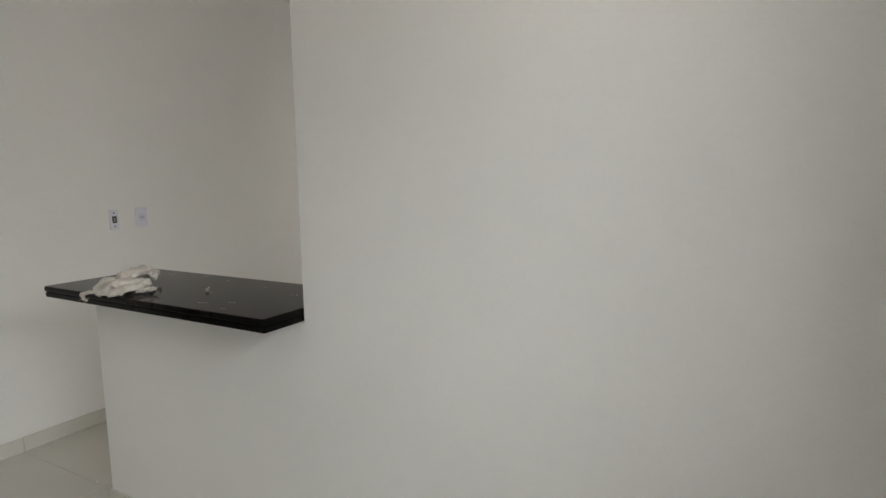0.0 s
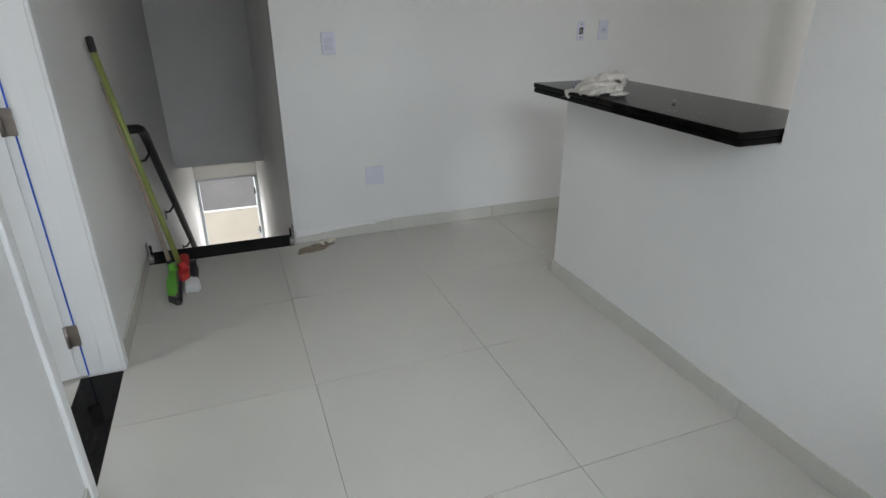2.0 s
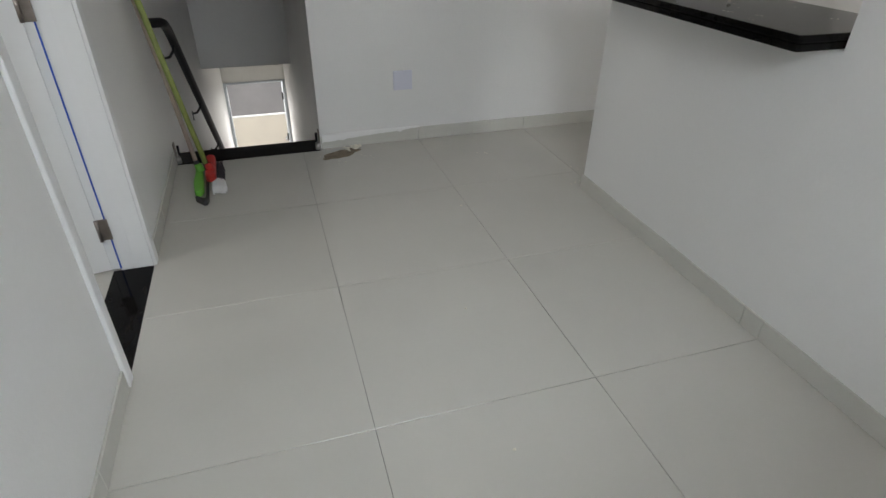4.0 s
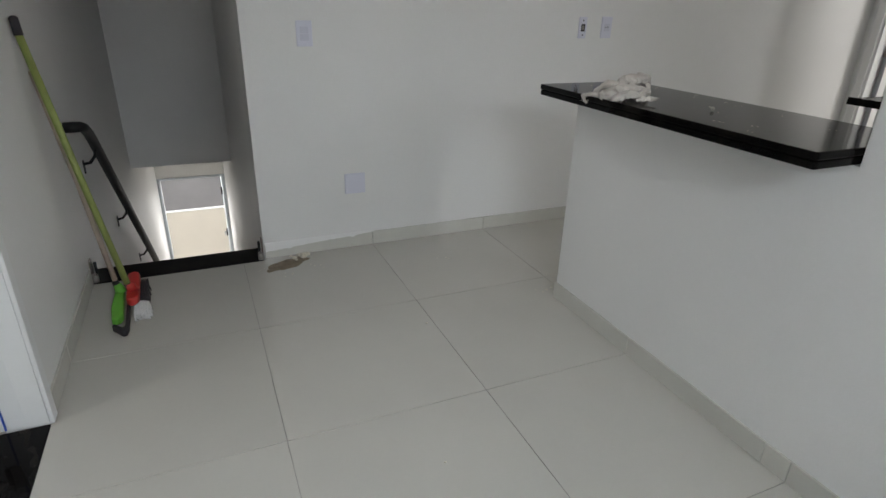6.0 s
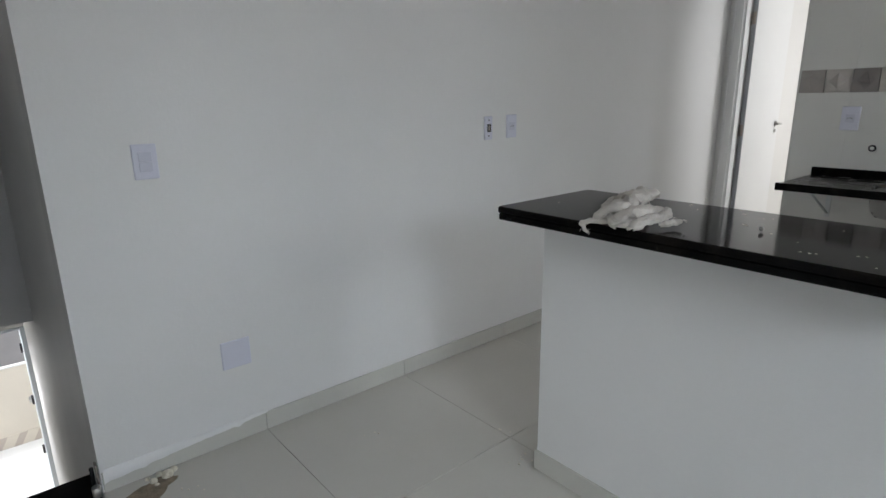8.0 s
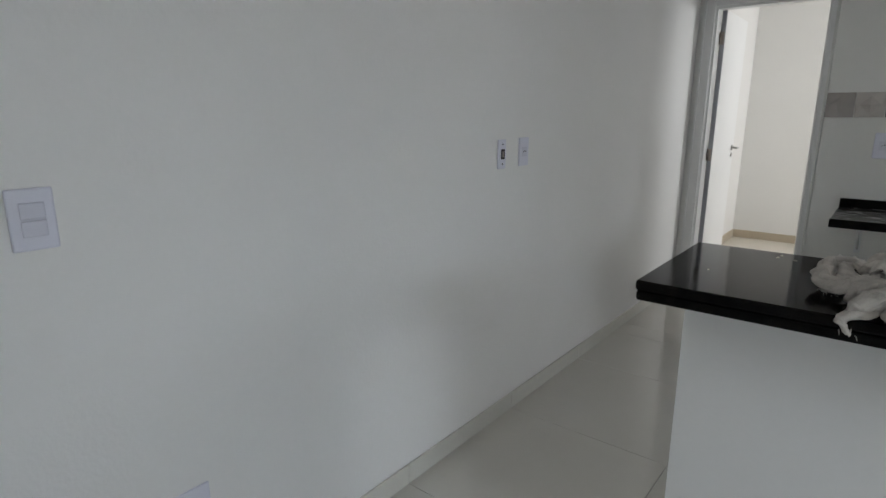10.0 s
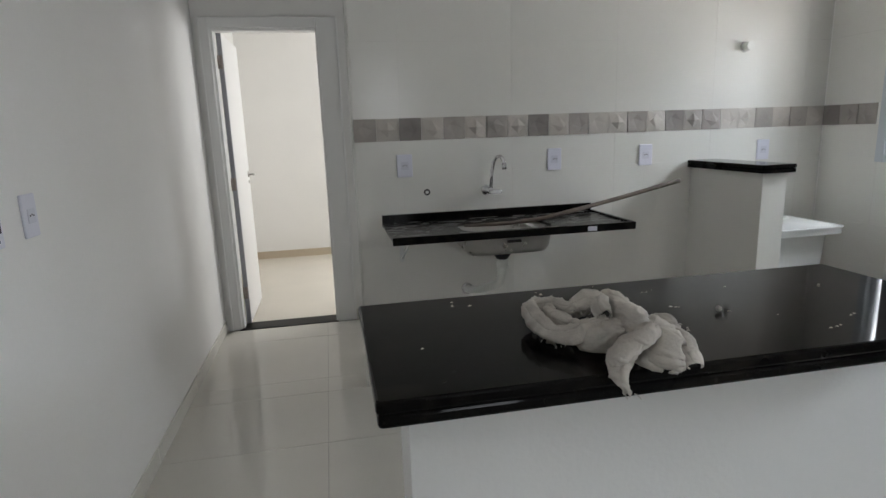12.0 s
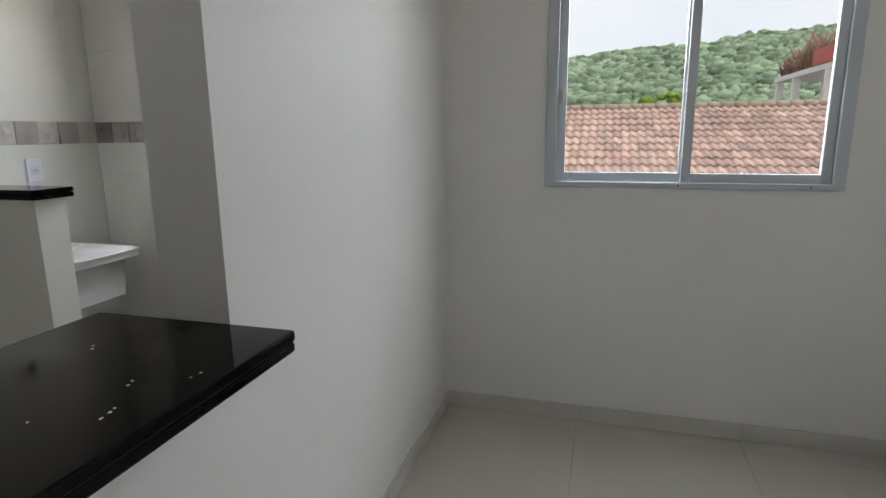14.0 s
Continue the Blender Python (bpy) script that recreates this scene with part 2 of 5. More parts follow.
def tube(bm, pts, r, seg=12, caps=True):
    pts = [Vector(p) for p in pts]
    rad = r if isinstance(r, (list, tuple)) else [r] * len(pts)
    rings, up = [], None
    for i, p in enumerate(pts):
        d = (pts[min(i + 1, len(pts) - 1)] - pts[max(i - 1, 0)]).normalized()
        if up is None:
            up = d.orthogonal().normalized()
        up = (up - d * up.dot(d)).normalized()
        side = d.cross(up)
        rings.append([bm.verts.new(p + (up * math.cos(a) + side * math.sin(a)) * rad[i]) for a in (2 * math.pi * k / seg for k in range(seg))])
    for a, b in zip(rings, rings[1:]):
        for k in range(seg):
            f = bm.faces.new((a[k], a[(k + 1) % seg], b[(k + 1) % seg], b[k])); f.smooth = True
    if caps:
        bm.faces.new(rings[0][::-1]); bm.faces.new(rings[-1])
    return bm


def prism(bm, pts, z0, z1, bev=0.0, seg=2):
    lo = [bm.verts.new((x, y, z0)) for x, y in pts]; hi = [bm.verts.new((x, y, z1)) for x, y in pts]
    fs = [bm.faces.new(hi), bm.faces.new(lo[::-1])]
    for i in range(len(pts)):
        j = (i + 1) % len(pts)
        fs.append(bm.faces.new((lo[i], lo[j], hi[j], hi[i])))
    bmesh.ops.recalc_face_normals(bm, faces=fs)
    if bev:
        bmesh.ops.bevel(bm, geom=list({e for f in fs for e in f.edges}), offset=bev, segments=seg, affect="EDGES", profile=0.5)
    return bm


def part(name, bm, material, parent=None, label="", smooth=False):
    me = bpy.data.meshes.new(name)
    if smooth:
        for f in bm.faces:
            f.smooth = True
    bm.to_mesh(me); bm.free()
    if material:
        me.materials.append(material)
    ob = new(name, me)
    if parent is not None:
        ob.parent = parent
        ob.matrix_parent_inverse = parent.matrix_world.inverted() if parent.matrix_world else Matrix()
    if label:
        ob["label"] = label
    return ob


def B():
    return bmesh.new()


def thing(name, label, category, at=(0, 0, 0), group="", kind=""):
    ob = new(name)
    ob.matrix_world = Matrix.Translation(at)
    ob.empty_display_size = 0.1
    return tagged(ob, label, category, group, kind)


def child(name, mesh, parent, at, turn=None):
    ob = new(name, mesh)
    ob.parent = parent
    ob.matrix_parent_inverse = parent.matrix_world.inverted()
    ob.matrix_basis = Matrix.Translation(at) @ (turn or Matrix())
    return ob


def structure(name, bm, material, label, category="wall"):
    return tagged(part(name, bm, material), label, category, kind="structure")


# ---- structure ----
T = 0.15
bm = B()
box(bm, 0.0, E_X + T, S_Y, P_Y, -0.15, -0.008); box(bm, 0.0, E_X + T, P_Y, 0.0, -0.15, -0.008)
floor = structure("floor", bm, M_GROUT, "pale polished porcelain tile floor with thin grey joints", "floor")
bm = B(); box(bm, -4.9, E_X + T, S_Y - 2.4, 3.0, CEIL, CEIL + 0.15)
structure("ceiling", bm, M_CEIL, "plain white painted ceiling", "ceiling")

wall_west = structure("wall_west", box(B(), -T, 0, -4.528, T, -0.1, CEIL), M_WALL, "plain white painted wall with switches and a tile baseboard")
bm = B(); box(bm, -4.85, -T, -4.528, -4.40, -3.05, CEIL)
structure("wall_stair_side", bm, M_STAIRWALL, "white painted wall beside the stairs")
# south wall with the inner doorway
DX0, DX1 = 1.07, 1.79
bm = B()
box(bm, -5.0, DX0, S_Y - T, S_Y, -3.05, CEIL); box(bm, DX1, E_X + T, S_Y - T, S_Y, -0.15, CEIL); box(bm, DX0, DX1, S_Y - T, S_Y, 2.13, CEIL); box(bm, DX0, DX1, S_Y - T, S_Y, -0.15, -0.02)
wall_south = structure("wall_south", bm, M_WALL, "white painted wall with an inner doorway, running down beside the stairs")
# east wall with the two windows
WY0, WY1, WZ0, WZ1 = -4.900, -3.755, 1.13, 2.16
KY0, KY1, KZ0, KZ1 = -2.32, -1.62, 1.13, 2.07
bm = B()
box(bm, E_X, E_X + T, S_Y - T, WY0, -3.1, CEIL); box(bm, E_X, E_X + T, WY1, KY0, -3.1, CEIL); box(bm, E_X, E_X + T, KY1, K_Y, -3.1, CEIL)
for a, b, c, d in ((WY0, WY1, WZ0, WZ1), (KY0, KY1, KZ0, KZ1)):
    box(bm, E_X, E_X + T, a, b, -3.1, c); box(bm, E_X, E_X + T, a, b, d, CEIL)
wall_east = structure("wall_east", bm, M_WALL, "white painted outer wall with two aluminium windows")
# partition: full-height stub and half wall under the bar
BX0, BX1, BTH = 0.930, 2.098, 0.145
structure("wall_partition", box(B(), BX1, E_X, P_Y, P_Y + 0.16, -0.02, CEIL), M_WALL, "white painted full-height partition beside the bar")
structure("bar_half_wall", box(B(), BX0, BX1, P_Y, P_Y + BTH, -0.02, 0.962), M_WALL, "white painted half wall that carries the bar top")
# kitchen wall, recess and the far doorway
wall_kitchen = structure("wall_kitchen", box(B(), R_X, E_X + T, K_Y + 0.0014, K_Y + T, -0.02, CEIL), M_TGROUT, "kitchen wall covered in large white glazed tiles")
# unseen wall, added to close an assumed corridor that holds the fill lamp
unseen_corridor_wall = structure("assumed_corridor_end", box(B(), 2.62, 2.74, K_Y + T, 0, -0.02, CEIL), M_WALL, "unseen white painted wall closing the assumed side corridor")
KX0, KX1 = 0.095, 0.812
bm = B(); box(bm, 0, KX0, 0, T, -0.02, CEIL); box(bm, KX1, R_X + 0.12, 0, T, -0.02, CEIL); box(bm, KX0, KX1, 0, T, 2.13, CEIL)
structure("wall_passage_end", bm, M_WALL, "white painted wall round the bedroom doorway")
# bedroom beyond
bm = B(); box(bm, -0.09 - T, -0.09, T, 2.5, -0.02, CEIL); box(bm, -0.09 - T, 3.0, 2.5, 2.65, -0.02, CEIL); box(bm, 3.0, 3.15, T, 2.65, -0.02, CEIL); box(bm, R_X + 0.12, 3.15, 0.0, T, -0.02, CEIL)
structure("bedroom_walls", bm, M_BEDWALL, "cream white walls of the bright empty bedroom")
structure("bedroom_floor", box(B(), -0.24, 3.15, 0.06, 2.65, -0.15, 0.0), M_BEDFLOOR, "warm beige glossy bedroom floor", "floor")
bm = B(); box(bm, -0.09, 3.0, 2.488, 2.5, 0, 0.085); box(bm, -0.09, -0.078, 1.0, 2.488, 0, 0.085)
structure("bedroom_baseboard", bm, M_BEDBASE, "beige tile baseboard of the bedroom", "baseboard")
# bathroom behind the south door
bm = B(); box(bm, 0.8, 0.95, -7.4, S_Y - T, -0.02, CEIL); box(bm, 2.6, 2.75, -7.4, S_Y - T, -0.02, CEIL); box(bm, 0.8, 2.75, -7.55, -7.4, -0.02, CEIL)
structure("side_room_walls", bm, M_WALL, "plain white walls of the side room")
structure("side_room_floor", box(B(), 0.8, 2.75, -7.55, S_Y - T + 0.02, -0.15, -0.004), M_FLOOR, "pale tile floor of the side room", "floor")

# stairwell
structure("wall_stair_end", box(B(), -2.58, -2.447, S_Y, -4.528, -0.080, CEIL), M_STAIRWALL, "grey-shaded white wall hanging over the lower part of the stairs")
structure("stair_soffit", box(B(), -4.85, -2.58, S_Y, -4.528, -0.080, 0.05), M_CEIL, "white ceiling over the lower flight", "ceiling")
LX = -4.85
bm = B(); box(bm, LX - 0.15, LX, S_Y, -5.31, -3.05, 0.05); box(bm, LX - 0.15, LX, -4.52, -4.40, -3.05, 0.05); box(bm, LX - 0.15, LX, -5.31, -4.52, -0.87, 0.05)
structure("wall_stair_door", bm, M_WHITEOUT, "white wall round the street door at the foot of the stairs")
stairs = thing("stairs", "straight flight of tiled steps with a black granite top edge", "stairs", (-0.13, -4.93, -3.0), kind="structure")
NS = 17
for i in range(1, NS):
    x1 = -0.14 - (i - 1) * 0.262
    z = -i * 3.0 / NS
    part("step", box(B(), x1 - 0.262, x1, S_Y, -4.528, max(z - 0.5, -3.05), z), M_FLOOR, stairs)
structure("lower_floor", box(B(), LX - 0.15, -3.9, S_Y, -4.528, -3.15, -3.0), M_FLOOR, "pale tile floor at the foot of the stairs", "floor")
structure("stair_sill", prism(B(), [(-0.148, S_Y), (0.03, S_Y), (0.03, -4.537), (-0.148, -4.537)], -0.03, 0.004, 0.002), M_SILL, "black granite strip at the top of the stairs", "sill")
# outside the street door
structure("yard_paving", box(B(), -10, LX - 0.15, -9, 0, -3.12, -3.03), M_WHITEOUT, "bright pale paving outside the street door", "pavement")
bm = B(); box(bm, -6.655, -6.6, -9, 0, -3.03, -1.93)
structure("yard_wall", bm, M_BEIGE, "low beige rendered wall facing the street door")
structure("yard_wall_cap", box(B(), -6.657, -6.592, -9, 0, -1.93, -1.912), M_WHITEOUT, "thin white capping on the beige wall", "trim")
bm = B(); box(bm, -6.6, -6.588, -9, 0, -3.03, -2.86)
structure("yard_wall_skirting", bm, M_BEIGE, "pale skirting with slanted brown stripes", "baseboard")
for k in range(14):
    y = -6.4 + k * 0.22
    b_ = B()
    box(b_, -6.5875, -6.584, y, y + 0.09, -3.028, -2.862)
    for v in b_.verts:
        v.co.y += 0.09 * (v.co.z > -2.9)
    part("stripe", b_, M_STRIPE, bpy.data.objects["yard_wall_skirting"])
structure("street_wall", box(B(), -8.6, -8.4, -9, 0, -3.03, -1.35), M_GREYOUT, "rough grey rendered wall across the yard")
structure("far_wall", box(B(), -10.2, -10.0, -10, 1, -3.12, 1.0), M_WHITEOUT, "bright white wall behind the grey one")

# ---- street door at the foot of the stairs ----
FY0, FY1, FZ = -5.343, -4.52, -0.865
door = thing("street_door", "pale aluminium street door standing open at the foot of the stairs", "door", (LX, FY0, -3.0))
fr = B(); box(fr, LX - 0.08, LX + 0.012, FY0, FY0 + 0.034, -3.0, FZ, 0.003); box(fr, LX - 0.08, LX + 0.012, FY1 - 0.048, FY1, -3.0, FZ, 0.003)
box(fr, LX - 0.08, LX + 0.012, FY0 + 0.034, FY1 - 0.048, FZ - 0.03, FZ, 0.003)
part("door_frame", fr, M_ALU, door)
leaf = part("door_leaf", box(B(), LX - 0.78, LX - 0.085, FY1 - 0.045, FY1 - 0.008, -2.98, FZ - 0.055, 0.002), M_ALU, door)
for z in (-1.15, -1.75, -2.35):
    part("hinge", tube(B(), [(LX - 0.02, FY1 - 0.066, z), (LX - 0.02, FY1 - 0.066, z + 0.1)], 0.011), M_DARK, door)
part("door_handle", box(B(), LX - 0.72, LX - 0.60, FY1 - 0.09, FY1 - 0.05, -1.98, -1.95, 0.005), M_STEEL, leaf)

# ---- inner door in the south wall ----
JX = 1.097
d = thing("inner_door", "white lacquered inner door, open into the side room", "door", (JX, S_Y, 0))
bm = B()
box(bm, DX0, JX, -5.409, S_Y - 0.0005, 0.004, 2.11, 0.001); box(bm, DX0, JX - 0.012, -5.520, -5.409, 0.004, 2.11, 0.001)
box(bm, 1.764, DX1, S_Y - T, S_Y, 0.004, 2.11, 0.001); box(bm, JX, 1.764, S_Y - T, S_Y, 2.085, 2.11)
part("door_frame", bm, M_DOOR, d)
bm = B()
box(bm, 1.047, JX + 0.001, S_Y, S_Y + 0.014, 0.004, 2.15, 0.004); box(bm, 1.766, 1.814, S_Y, S_Y + 0.014, 0.004, 2.15, 0.004); box(bm, JX + 0.001, 1.766, S_Y, S_Y + 0.014, 2.10, 2.15, 0.004)
part("casing", bm, M_DOOR, d)
part("draught_strip", box(B(), JX - 0.013, JX - 0.008, -5.470, -5.465, 0.006, 2.08), M_BLUE, d, "thin blue edging strip")
lf = B(); box(lf, 0.0, 0.62, -0.035, 0.0, 0.008, 2.08, 0.002)
bmesh.ops.transform(lf, matrix=Matrix.Translation((JX - 0.002, -5.499, 0)) @ Matrix.Rotation(radians(-80), 4, "Z"), verts=lf.verts)
lf_ob = part("door_leaf", lf, M_DOOR, d)
for z in (0.19, 1.00, 1.80):
    h = B(); box(h, JX - 0.010, JX - 0.004, -5.495, -5.459, z - 0.045, z + 0.045, 0.002); tube(h, [(JX + 0.002, -5.497, z - 0.045), (JX + 0.002, -5.497, z + 0.045)], 0.007)
    part("hinge", h, M_HINGE, d)
structure("side_door_sill", box(B(), JX, 1.766, S_Y - T, S_Y, -0.02, 0.003, 0.001), M_GRANITE, "polished black granite threshold of the inner door", "sill")

# ---- bedroom door at the end of the passage ----
d = thing("bedroom_door", "white lacquered bedroom door, open inwards", "door", (KX0, 0, 0))
bm = B()
fx0, fx1 = KX0 + 0.018, KX1 - 0.018
box(bm, KX0, fx0, -0.002, T, 0.0, 2.112, 0.001); box(bm, fx1, KX1, -0.002, T, 0.0, 2.112, 0.001); box(bm, fx0, fx1, -0.002, T, 2.10, 2.128, 0.001)
box(bm, fx0, fx0 + 0.012, 0.0, 0.09, 0.0, 2.10, 0.001); box(bm, fx0 + 0.012, fx1, 0.0, 0.09, 2.088, 2.10, 0.001)
part("door_frame", bm, M_DOOR, d)
bm = B()
for a, b in ((0.036, fx0 - 0.004), (fx1 + 0.004, R_X - 0.012)):
    box(bm, a, b, -0.016, 0.0, 0.0, 2.175, 0.004)
    box(bm, a, a + 0.014, -0.024, -0.016, 0.0, 2.175, 0.003); box(bm, b - 0.014, b, -0.022, -0.016, 0.0, 2.175, 0.003)
box(bm, fx0 - 0.004, fx1 + 0.004, -0.016, 0.0, 2.106, 2.175, 0.004)
part("casing", bm, M_DOOR, d)
leaf = part("door_leaf", box(B(), fx0 + 0.016, fx0 + 0.050, 0.104, 0.79, 0.01, 2.092, 0.002), M_DOOR, d)
part("leaf_edge", box(B(), fx0 + 0.017, fx0 + 0.049, 0.097, 0.1035, 0.011, 2.091), M_EDGE, leaf, "grey door edge with hinges")
for z in (0.25, 1.06, 1.90):
    h = B(); box(h, fx0 + 0.013, fx0 + 0.046, 0.090, 0.0965, z - 0.045, z + 0.045, 0.001); tube(h, [(fx0 + 0.022, 0.086, z - 0.045), (fx0 + 0.022, 0.086, z + 0.045)], 0.006)
    part("hinge", h, M_HINGE, d)
h = B(); tube(h, [(fx0 + 0.050, 0.725, 1.09), (fx0 + 0.100, 0.725, 1.09), (fx0 + 0.103, 0.715, 1.09), (fx0 + 0.103, 0.625, 1.09)], 0.008)
tube(h, [(fx0 + 0.050, 0.725, 1.09), (fx0 + 0.058, 0.725, 1.09)], 0.024)
part("door_handle", h, M_STEEL, leaf)
part("keyhole", tube(B(), [(fx0 + 0.050, 0.725, 1.03), (fx0 + 0.057, 0.725, 1.03)], 0.015), M_STEEL, leaf)
structure("bedroom_sill", box(B(), KX0, KX1, -0.03, 0.13, -0.01, 0.006, 0.001), M_SILL, "dark granite threshold of the bedroom door", "sill")


# ---- windows ----
def sash(name, parent, x0, x1, y0, y1, z0, z1, w=0.038):
    bm = B()
    box(bm, x0, x1, y0, y0 + w, z0, z1, 0.003); box(bm, x0, x1, y1 - w, y1, z0, z1, 0.003)
    box(bm, x0, x1, y0 + w, y1 - w, z0, z0 + w, 0.003); box(bm, x0, x1, y0 + w, y1 - w, z1 - w, z1, 0.003)
    s = part(name, bm, M_ALU, parent)
    g = part("pane", box(B(), (x0 + x1) / 2 - 0.002, (x0 + x1) / 2 + 0.002, y0 + w - 0.004, y1 - w + 0.004, z0 + w - 0.004, z1 - w + 0.004), M_GLASS, s)
    g.visible_shadow = False
    return s


w = thing("window_1", "two-pane sliding window in a pale grey aluminium frame", "window", (E_X, WY0, WZ0), kind="structure")
bm = B(); xo = E_X - 0.014
for a, b, c_, d_ in ((WY0 - 0.02, WY0 + 0.028, WZ0 + 0.0305, WZ1 + 0.02), (WY1 - 0.028, WY1 + 0.02, WZ0 + 0.0305, WZ1 + 0.02), (WY0 - 0.02, WY1 + 0.02, WZ0 + 0.006, WZ0 + 0.030), (WY0 + 0.028, WY1 - 0.028, WZ1 - 0.022, WZ1 + 0.02)):
    box(bm, xo, E_X - 0.001, a, b, c_, d_, 0.003)
y0, y1, z0, z1 = WY0 + 0.001, WY1 - 0.001, WZ0 + 0.001, WZ1 - 0.001
box(bm, E_X, E_X + 0.085, y0, y0 + 0.024, z0, z1); box(bm, E_X, E_X + 0.085, y1 - 0.024, y1, z0, z1)
box(bm, E_X, E_X + 0.085, y0 + 0.024, y1 - 0.024, z0, z0 + 0.02); box(bm, E_X, E_X + 0.085, y0 + 0.024, y1 - 0.024, z1 - 0.02, z1)
for x in (0.038, 0.078):
    box(bm, E_X + x, E_X + x + 0.003, y0 + 0.024, y1 - 0.024, z0 + 0.02, z0 + 0.028)
    box(bm, E_X + x, E_X + x + 0.003, y0 + 0.024, y0 + 0.032, z0 + 0.028, z1 - 0.02)
part("window_frame", bm, M_ALU, w)
mid = -4.330
sash("window_sash", w, E_X + 0.046, E_X + 0.072, mid - 0.010, y1 - 0.025, z0 + 0.029, z1 - 0.021)
sash("window_sash", w, E_X + 0.008, E_X + 0.034, y0 + 0.025, mid + 0.020, z0 + 0.029, z1 - 0.021)
part("latch", box(B(), E_X - 0.004, E_X + 0.007, y1 - 0.055, y1 - 0.035, 1.50, 1.56, 0.003), M_STEEL, w)
for y in (-4.30, -4.80):
    part("screw", tube(B(), [(xo - 0.002, y, WZ0 + 0.018), (xo, y, WZ0 + 0.018)], 0.004), M_DARK, w)

w = thing("window_2", "narrow kitchen window in a pale grey aluminium frame", "window", (E_X, KY1, KZ0), kind="structure")
bm = B()
for a, b, c_, d_ in ((KY0 - 0.02, KY0 + 0.028, KZ0 + 0.01, KZ1 + 0.02), (KY1 - 0.028, KY1 + 0.02, KZ0 + 0.01, KZ1 + 0.02), (KY0 + 0.028, KY1 - 0.028, KZ0 + 0.01, KZ0 + 0.05), (KY0 + 0.028, KY1 - 0.028, KZ1 - 0.022, KZ1 + 0.02)):
    box(bm, xo - 0.008, E_X - 0.001, a, b, c_, d_, 0.003)
y0, y1, z0, z1 = KY0 + 0.001, KY1 - 0.001, KZ0 + 0.001, KZ1 - 0.001
box(bm, E_X, E_X + 0.08, y0, y0 + 0.024, z0, z1); box(bm, E_X, E_X + 0.08, y1 - 0.024, y1, z0, z1)
box(bm, E_X, E_X + 0.08, y0 + 0.024, y1 - 0.024, z0, z0 + 0.05); box(bm, E_X, E_X + 0.08, y0 + 0.024, y1 - 0.024, z1 - 0.02, z1)
part("window_frame", bm, M_ALU, w)
sash("window_sash", w, E_X + 0.010, E_X + 0.036, y0 + 0.025, y1 - 0.025, z0 + 0.051, z1 - 0.021)

# ---- bar top ----
bar = thing("bar_counter", "polished black granite bar top, dusty with small white paint drips", "counter", (1.47, -3.19, 0.962))


def slab(x0, x1, y0, y1, z0, z1, r=0.009, bev=0.005):
    pts = []
    for cx, cy, a0 in ((x1 - r, y1 - r, 0), (x0 + r, y1 - r, 90), (x0 + r, y0 + r, 180), (x1 - r, y0 + r, 270)):
        for k in range(4):
            a = radians(a0 + k * 30)
            pts.append((cx + r * math.cos(a), cy + r * math.sin(a)))
    return prism(B(), pts, z0, z1, bev)


part("top_slab", slab(0.865, 2.0865, -3.425, -2.945, 0.985, 1.007), M_GRANITE, bar)
part("lower_slab", slab(0.867, 2.0865, -3.423, -2.947, 0.963, 0.984), M_GRANITE, bar)
random.seed(4)
bmd = B()
SP = [(1.341, -3.053), (1.408, -2.953), (1.441, -3.005), (1.521, -3.026), (1.513, -3.17), (1.722, -3.341), (1.80, -3.30), (1.62, -3.22), (1.66, -3.28), (1.28, -2.99), (1.05, -3.0), (1.08, -3.03), (0.98, -3.22), (1.90, -3.1), (1.86, -3.36), (1.70, -3.05)]
for x, y in SP:
    for k in range(random.randint(1, 3)):
        px, py, r = x + random.uniform(-.025, .025), y + random.uniform(-.02, .02), random.uniform(0.0012, 0.0042)
        n = 7
        c0 = bmd.verts.new((px, py, 1.0085))
        ring = [bmd.verts.new((px + r * random.uniform(.6, 1.5) * math.cos(6.283 * i / n), py + r * random.uniform(.5, 1.2) * math.sin(6.283 * i / n), 1.0071)) for i in range(n)]
        for i in range(n):
            bmd.faces.new((c0, ring[i], ring[(i + 1) % n]))
part("paint_drips", bmd, M_PLASTER, bar, "dried white paint drips")["kind"] = "stuff"
peb = thing("plaster_crumb", "small grey crumb of mortar lying on the black bar top", "debris", (1.505, -3.06, 1.008))
bm = B(); bmesh.ops.create_icosphere(bm, subdivisions=2, radius=0.0065)
for v in bm.verts:
    v.co *= 1 + 0.35 * noise.noise(v.co * 120)
bmesh.ops.translate(bm, vec=(1.575, -3.215, 1.0155), verts=bm.verts)
part("crumb", bm, M_CRUMB, peb)

# ---- cloth on the bar ----
cloth = thing("cleaning_rag", "crumpled off-white cotton rag with frayed edges on the bar top", "cloth", (1.30, -3.30, 1.007))


